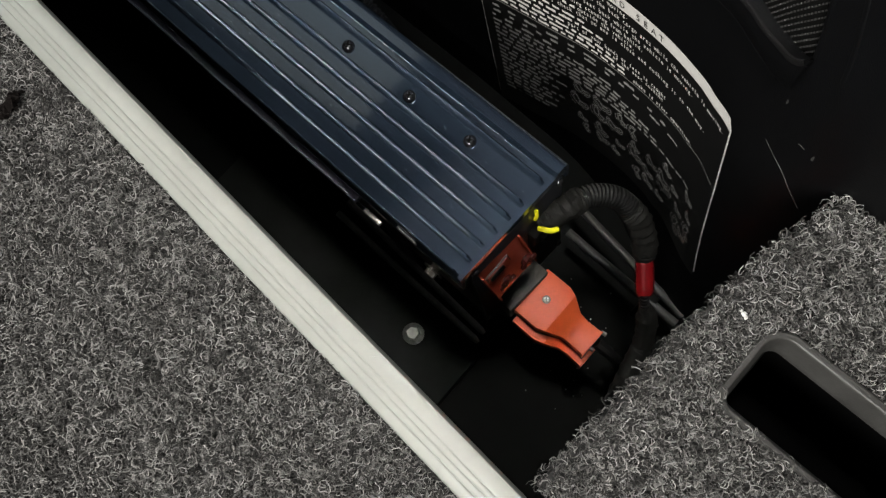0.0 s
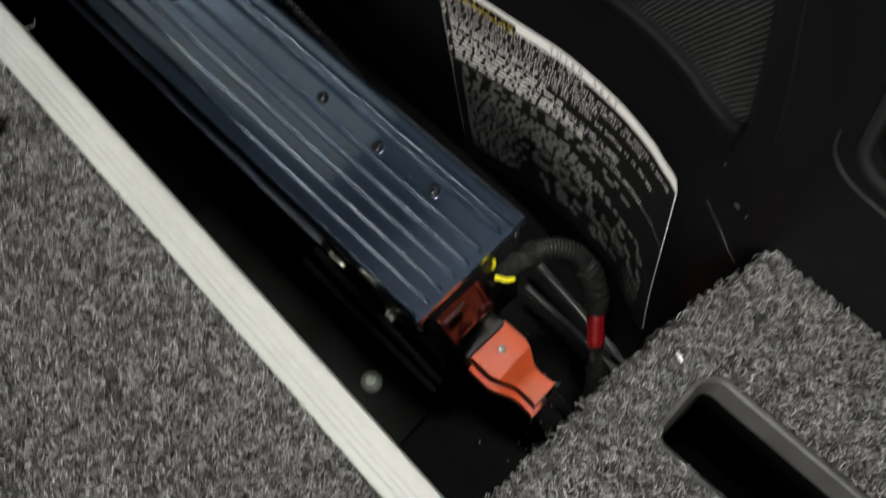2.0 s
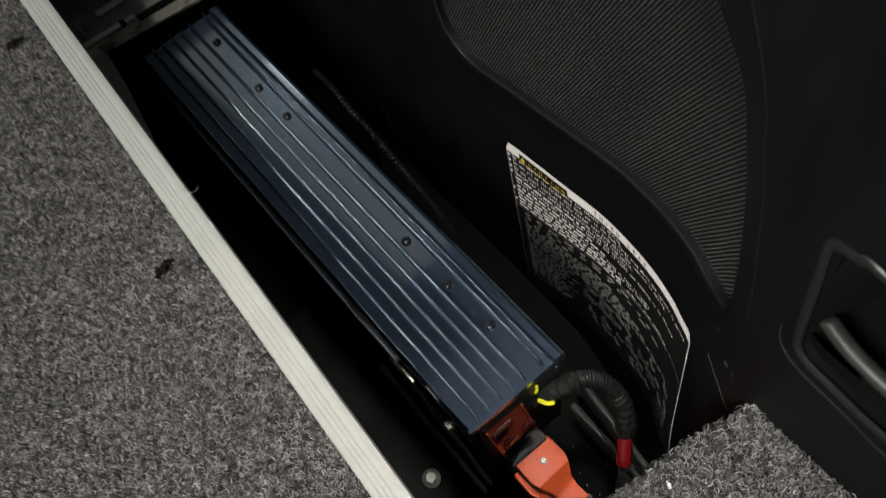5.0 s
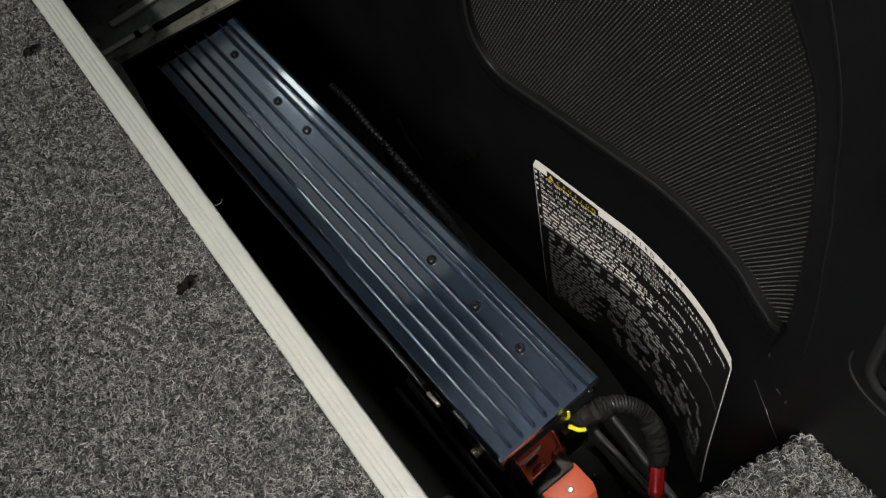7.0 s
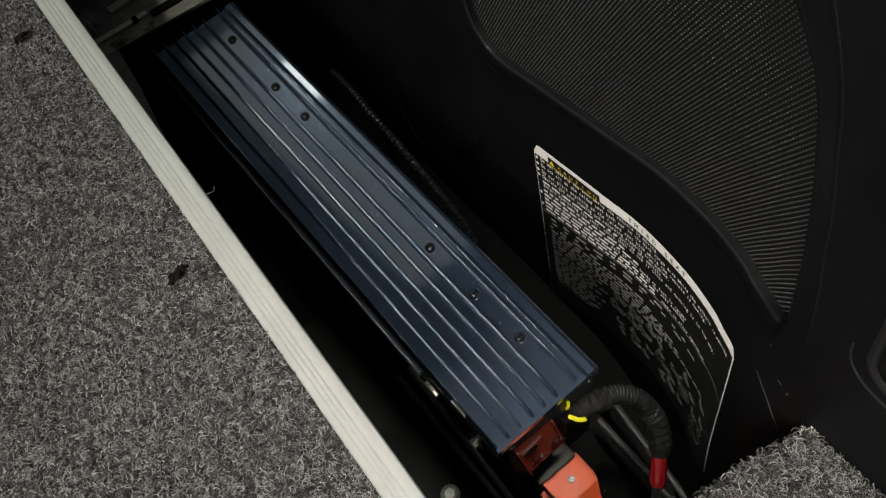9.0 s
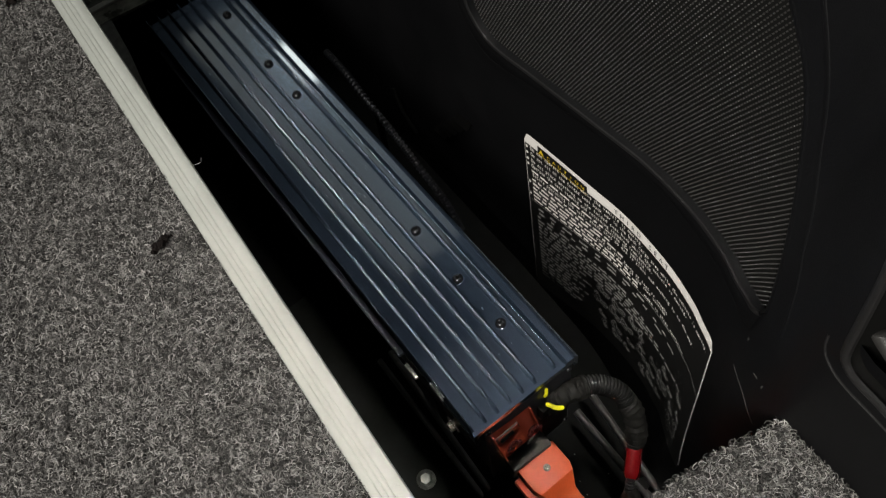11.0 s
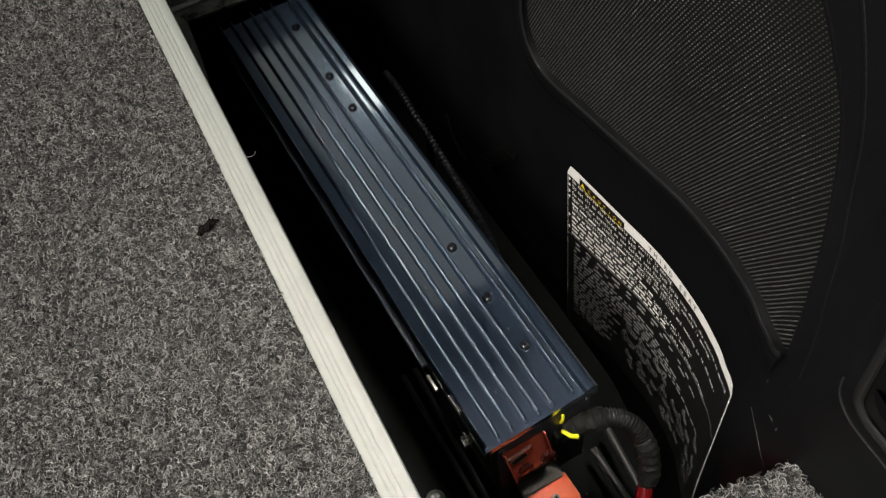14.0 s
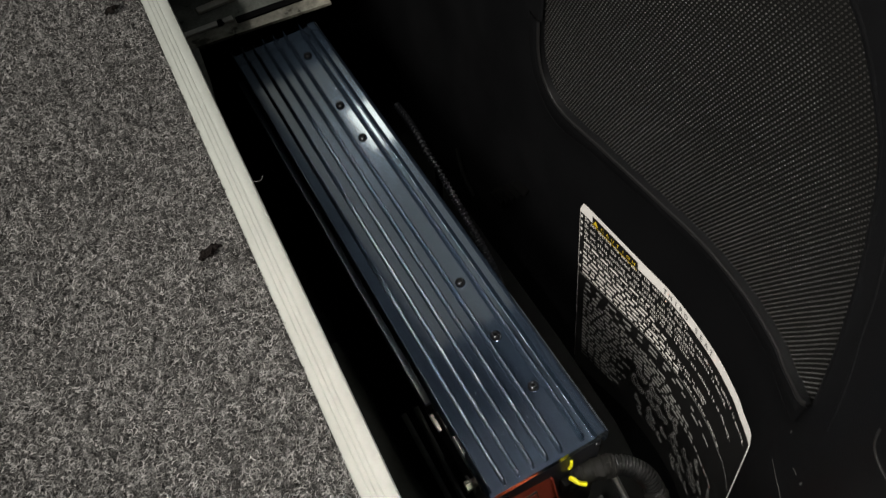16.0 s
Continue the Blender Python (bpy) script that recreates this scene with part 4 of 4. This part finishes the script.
part("bright_lip", box_bm((0.003, 0.540, 0.192), (0.060, 0.548, 0.1955), 0.0008), M_SHEET_LIP, tray, "bright sheet lip")
# hole and slot are dark solids on the flange, coloured as shade
part("bolt_hole", add_lathe(bmesh.new(), [(0.0042, 0.2002), (0.0042, 0.2012)], Matrix.Translation((0.0150, 0.5100, 0)), 14), M_GRILLE_BACK, tray, "dark disc standing in for a shaded round hole")
part("slot", box_bm((0.0290, 0.5010, 0.1985), (0.095, 0.5095, 0.2010), 0.001, Matrix.Translation((0.03, 0.507, 0)) @ Matrix.Rotation(radians(-4), 4, "Z") @ Matrix.Translation((-0.03, -0.507, 0))), M_GRILLE_BACK, tray, "dark block standing in for a long shaded slot")
for lx in (-0.035, 0.10):
    part("bracket_leg", box_bm((lx, 0.54, -0.012), (lx + 0.01, 0.56, 0.1885)), M_WELL, tray)

# ---- cargo floor edge: lacquered sill strip ----
SLOPE = 0.064
strip = thing("sill_strip", "cream lacquered sill strip with fine grooves along the carpet", "trim strip", (-0.065, 0.1, 0.33))
skew = Matrix(((1, SLOPE, 0, -0.0568), (0, 1, 0, 0), (0, 0, 1, 0), (0, 0, 0, 1)))
prof = [(-0.0170, 0.3350), (-0.0172, 0.3405), (-0.0168, 0.3414), (-0.0160, 0.3420)]
for gx, gz in ((-0.0125, 0.3434), (-0.0097, 0.3445), (-0.0071, 0.3454)):
    prof += [(gx - 0.0007, gz - 0.0001), (gx - 0.0003, gz - 0.0001), (gx + 0.0001, gz - 0.0003), (gx + 0.0005, gz + 0.0001), (gx + 0.0009, gz + 0.0003)]
prof += [(-0.0020, 0.3462), (-0.0006, 0.3458), (0.0, 0.3440), (0.0, 0.3180), (-0.0015, 0.3180), (-0.0015, 0.3350)]
part("strip_profile", add_prism(bmesh.new(), [skew @ Vector((x, -0.45, zz)) for x, zz in prof], skew.to_3x3() @ Vector((0, 1.2, 0))), M_RAIL, strip)
nick = skew @ Vector((-0.0035, -0.008, 0.3462))
bm = add_box(bmesh.new(), (-0.0003, -0.0016, 0), (0.0003, 0.0016, 0.0003), 0.0001, Matrix.Translation(nick) @ Matrix.Rotation(0.8, 4, "Z"))
part("nick", bm, M_RAIL, strip, "small raised nick")
hair = thing("loose_hair", "fine pale hair stuck to the sill strip", "hair", (-0.043, 0.21, 0.345))
part("strand", add_tube(bmesh.new(), spline([(-0.0460, 0.2125, 0.3445), (-0.0425, 0.2090, 0.3455), (-0.0390, 0.2085, 0.3450), (-0.0370, 0.2115, 0.344)], 6), 0.00010, 5), M_LABEL_GREY, hair)


# ---- looped carpet ----
def tuft(x, y):
    """Uneven tufting of the pile, from -1 to 1."""
    return np.sin(x * 980 + 2.6 * np.sin(y * 470 + 1)) * np.sin(y * 900 + 2.4 * np.sin(x * 560 + 2)) * 0.6 + 0.4 * np.sin(x * 230 + 3 * np.sin(y * 140)) * np.sin(y * 210 + 2 * np.sin(x * 160))


def loop_pile(name, xs, ys, zs, normals, seed, mat, parent, label, scale=1.0):
    """Thousands of small curled yarn loops standing on a surface, as one mesh."""
    g = np.random.default_rng(seed)
    n, m = len(xs), 6
    up = np.array(normals, float)
    ref = g.normal(size=(n, 3))
    e1 = ref - (ref * up).sum(1)[:, None] * up
    e1 /= np.linalg.norm(e1, axis=1)[:, None]
    e3 = np.cross(up, e1)
    tilt = np.radians(g.uniform(8, 80, n))[:, None]
    e2 = up * np.sin(tilt) + e3 * np.cos(tilt)
    nn = np.cross(e1, e2)
    rad = g.uniform(0.0011, 0.0023, n) * scale
    squash = g.uniform(0.65, 1.15, n)
    span = np.radians(g.uniform(170, 330, n))
    begin = np.radians(-90 - 40) + g.uniform(-0.6, 0.6, n)
    th = begin[:, None] + span[:, None] * np.linspace(0, 1, m)[None, :]
    grow = 1 + 0.25 * g.uniform(-1, 1, n)[:, None] * np.linspace(0, 1, m)[None, :]
    base = np.stack([xs, ys, zs], 1) + up * (rad * np.sin(tilt[:, 0]) * 0.8 + g.uniform(0.0, 0.0014, n) + 0.0012 * tuft(np.asarray(xs), np.asarray(ys)))[:, None]
    rc = (rad[:, None] * grow * np.cos(th))[..., None]
    rs = (rad[:, None] * squash[:, None] * grow * np.sin(th))[..., None]
    p = base[:, None] + rc * e1[:, None] + rs * e2[:, None]
    radial = np.cos(th)[..., None] * e1[:, None] + np.sin(th)[..., None] * e2[:, None]
    yarn = (g.uniform(0.00015, 0.00027, n) * scale)[:, None, None]
    verts = np.stack([p + yarn * (math.cos(a) * radial + math.sin(a) * nn[:, None]) for a in (0, 2 * math.pi / 3, 4 * math.pi / 3)], 2)
    verts = verts.reshape(-1, 3) - np.array(parent.location)
    j, k = np.meshgrid(np.arange(m - 1), np.arange(3), indexing="ij")
    a = j * 3 + k
    b = j * 3 + (k + 1) % 3
    quad = np.stack([a, b, b + 3, a + 3], -1).reshape(-1, 4)
    faces = (quad[None] + (np.arange(n) * m * 3)[:, None, None]).reshape(-1, 4)
    me = bpy.data.meshes.new(name)
    me.vertices.add(len(verts))
    me.vertices.foreach_set("co", verts.astype(np.float32).ravel())
    me.loops.add(faces.size)
    me.loops.foreach_set("vertex_index", faces.astype(np.int32).ravel())
    me.polygons.add(len(faces))
    me.polygons.foreach_set("loop_start", np.arange(0, faces.size, 4, dtype=np.int32))
    me.polygons.foreach_set("use_smooth", np.ones(len(faces), bool))
    me.update(calc_edges=True)
    me.materials.append(mat)
    ob = new(name, me)
    ob.parent = parent
    return tagged(ob, label, kind="stuff")


deck = thing("cargo_floor_panel", "cargo floor panel covered in grey looped carpet", "floor panel", (-0.2, 0.2, 0.32))
edge = -0.0572 - 0.0172
outline = [(-0.85, -0.45, 0.318), (edge + SLOPE * -0.45, -0.45, 0.318), (edge + SLOPE * 0.75, 0.75, 0.318), (-0.85, 0.75, 0.318)]
part("panel_board", add_prism(bmesh.new(), outline, (0, 0, 0.021)), M_BACKING, deck, "dark carpet backing")
g = np.random.default_rng(11)
n = 185000
x, y = g.uniform(-0.262, -0.040, n), g.uniform(-0.10, 0.475, n)
left = np.where(y > 0.1, -0.25 + (y - 0.1) * 0.24, -0.25 + (0.1 - y) * 0.85)
keep = (x < edge + SLOPE * y - 0.0003) & (x > left) & (g.uniform(0, 1, n) < 0.82 + 0.36 * tuft(x, y))
x, y = x[keep], y[keep]
loop_pile("carpet_cover", x, y, np.full(len(x), 0.3388), np.tile((0, 0, 1.0), (len(x), 1)), 3, M_FIBRE, deck, "mottled grey looped pile", 0.9)

lid = thing("carpeted_lid", "carpeted lid panel with a dark finger slot", "floor panel", (0.03, -0.16, 0.32))
FRONT = [(-0.056, -0.0835), (0.0265, -0.0885), (0.070, -0.0945), (0.1015, -0.1030)]
SLOT = (0.0082, -0.245, 0.0488, -0.1100)


def front_y(px):
    return np.interp(px, [f[0] for f in FRONT], [f[1] for f in FRONT])


bm = bmesh.new()
x0, y0, x1, y1 = SLOT
add_prism(bm, [(-0.056, -0.45, 0.322), (x0 + 0.002, -0.45, 0.322), (x0 + 0.002, front_y(x0), 0.322), (-0.056, FRONT[0][1], 0.322)], (0, 0, 0.0165))
add_prism(bm, [(x0 + 0.002, y1 - 0.002, 0.322), (x1 - 0.002, y1 - 0.002, 0.322), (x1 - 0.002, front_y(x1), 0.322), (0.0265, FRONT[1][1], 0.322), (x0 + 0.002, front_y(x0), 0.322)], (0, 0, 0.0165))
add_prism(bm, [(x1 - 0.002, -0.45, 0.322), (0.1015, -0.45, 0.322), FRONT[3] + (0.322,), FRONT[2] + (0.322,), (x1 - 0.002, front_y(x1), 0.322)], (0, 0, 0.0165))
add_prism(bm, [(x0 + 0.002, -0.45, 0.322), (x1 - 0.002, -0.45, 0.322), (x1 - 0.002, y0, 0.322), (x0 + 0.002, y0, 0.322)], (0, 0, 0.0165))
part("lid_board", bm, M_BACKING, lid, "dark carpet backing")


def round_rect(x0, y0, x1, y1, radii, n=8):
    pts = []
    for sx, sy, a0, r in ((1, 1, 0, radii[0]), (0, 1, 90, radii[1]), (0, 0, 180, radii[1]), (1, 0, 270, radii[0])):
        cx, cy = (x1 - r if sx else x0 + r), (y1 - r if sy else y0 + r)
        pts += [(cx + r * math.cos(radians(a0 + 90 * k / n)), cy + r * math.sin(radians(a0 + 90 * k / n))) for k in range(n + 1)]
    return pts


bm = bmesh.new()
rings = []
for inset, h in ((0.0, 0.3380), (0.0005, 0.3402), (0.0012, 0.3408), (0.0030, 0.3408), (0.0036, 0.3405), (0.0041, 0.3396), (0.0052, 0.3370), (0.0066, 0.3338), (0.0074, 0.3315), (0.0076, 0.3300), (0.0060, 0.3298)):
    rings.append([bm.verts.new((px, py, h)) for px, py in round_rect(x0 + inset * 0.7, y0 + inset, x1 - inset, y1 - inset * 0.8, (0.0125 - inset, 0.0085 - inset * 0.8))])
for a, b in zip(rings, rings[1:]):
    for k in range(len(a)):
        bm.faces.new((a[k], a[(k + 1) % len(a)], b[(k + 1) % len(a)], b[k]))
part("slot_bezel", bm, M_BEZEL, lid, "worn grey plastic slot bezel")
# the cup's shade is put into its colour
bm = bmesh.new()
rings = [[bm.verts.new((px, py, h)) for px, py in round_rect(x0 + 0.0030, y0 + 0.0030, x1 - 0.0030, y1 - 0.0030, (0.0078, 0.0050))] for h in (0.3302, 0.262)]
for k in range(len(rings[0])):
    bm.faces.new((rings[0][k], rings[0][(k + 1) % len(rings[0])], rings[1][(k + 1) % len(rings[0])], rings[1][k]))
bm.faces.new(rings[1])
part("slot_cup", bm, M_SHADE_BLACK, lid, "inside of the slot, blackened as shade")
part("slot_pin", add_tube(bmesh.new(), [(0.0150, -0.132, 0.2655), (0.0155, -0.150, 0.2655)], 0.0016, 8), M_TRIM, lid)
part("slot_pin_head", add_tube(bmesh.new(), [(0.0155, -0.150, 0.2655), (0.0156, -0.156, 0.2655)], 0.0028, 10), M_TRIM, lid)

n = 29000
x, y = g.uniform(-0.0575, 0.1025, n), g.uniform(-0.235, -0.080, n)
fy = front_y(x)
over = np.clip((y - (fy - 0.0035)) / 0.0035, 0, None)
dx, dy = np.maximum(np.abs(x - (x0 + x1) / 2) - ((x1 - x0) / 2 - 0.0125), 0), np.maximum(y - (y1 - 0.0125), 0)
in_slot = (np.hypot(dx, dy) < 0.0124) & (x > x0 - 0.0002)
corner = (x > x0 - 0.001) & (x < x0 + 0.006) & (y < y1 - 0.010)
far_off = (y < -0.185) & (x < 0.02)
keep = (over < 1.25) & (~in_slot | (corner & (x < x0 + 0.0018))) & ~far_off
x, y, over = x[keep], y[keep], over[keep]
nrm = np.stack([np.zeros_like(x), np.sin(np.minimum(over, 1.2) * 1.1), np.cos(np.minimum(over, 1.2) * 1.1)], 1)
zz = 0.3384 - 0.004 * np.maximum(over - 0.15, 0) ** 2
loop_pile("carpet_cover", x, np.minimum(y, front_y(x) + 0.0006), zz, nrm, 4, M_FIBRE, lid, "mottled grey looped pile", 0.95)

# ---- scraps on the carpet ----
for cx, cy, k in ((-0.0838, 0.1765, 1.05), (-0.0690, 0.3940, 0.85)):
    scrap = thing("leaf_scrap", "small dark dry leaf scrap on the carpet", "debris", (cx, cy, 0.343), "leaf scraps on the carpet")
    bm = bmesh.new()
    for dx, dy, r in ((-0.0046, -0.0008, 0.0020), (-0.0026, 0.0010, 0.0027), (0.0000, 0.0004, 0.0029), (0.0024, 0.0016, 0.0024), (0.0048, 0.0022, 0.0016), (0.0066, 0.0012, 0.0010)):
        made = bmesh.ops.create_icosphere(bm, subdivisions=2, radius=r * k, matrix=Matrix.Translation((cx + dx * k, cy + dy * k, 0.3466)))["verts"]
        for w in made:
            w.co.z = 0.3466 + (w.co.z - 0.3466) * 0.8
            w.co += 0.0016 * Vector((noise.noise(w.co * 500), noise.noise(w.co * 700 + Vector((5, 0, 0))), noise.noise(w.co * 700 + Vector((0, 5, 0)))))
    part("scrap", bm, M_TWIG, scrap)
lint = thing("lint_fluff", "white lint fluff caught in the carpeted lid", "lint", (0.041, -0.1005, 0.341))
bm = bmesh.new()
for dx, dy, r in ((0, 0, 0.0009), (0.0005, 0.0015, 0.0006), (-0.0004, -0.0012, 0.0007)):
    made = bmesh.ops.create_icosphere(bm, subdivisions=2, radius=r, matrix=Matrix.Translation((0.041 + dx, -0.1005 + dy, 0.3428)))["verts"]
    for w in made:
        w.co += 0.0006 * Vector((noise.noise(w.co * 1500), noise.noise(w.co * 1500 + Vector((5, 0, 0))), noise.noise(w.co * 1500 + Vector((0, 5, 0)))))
part("fluff", bm, M_LINT, lint)
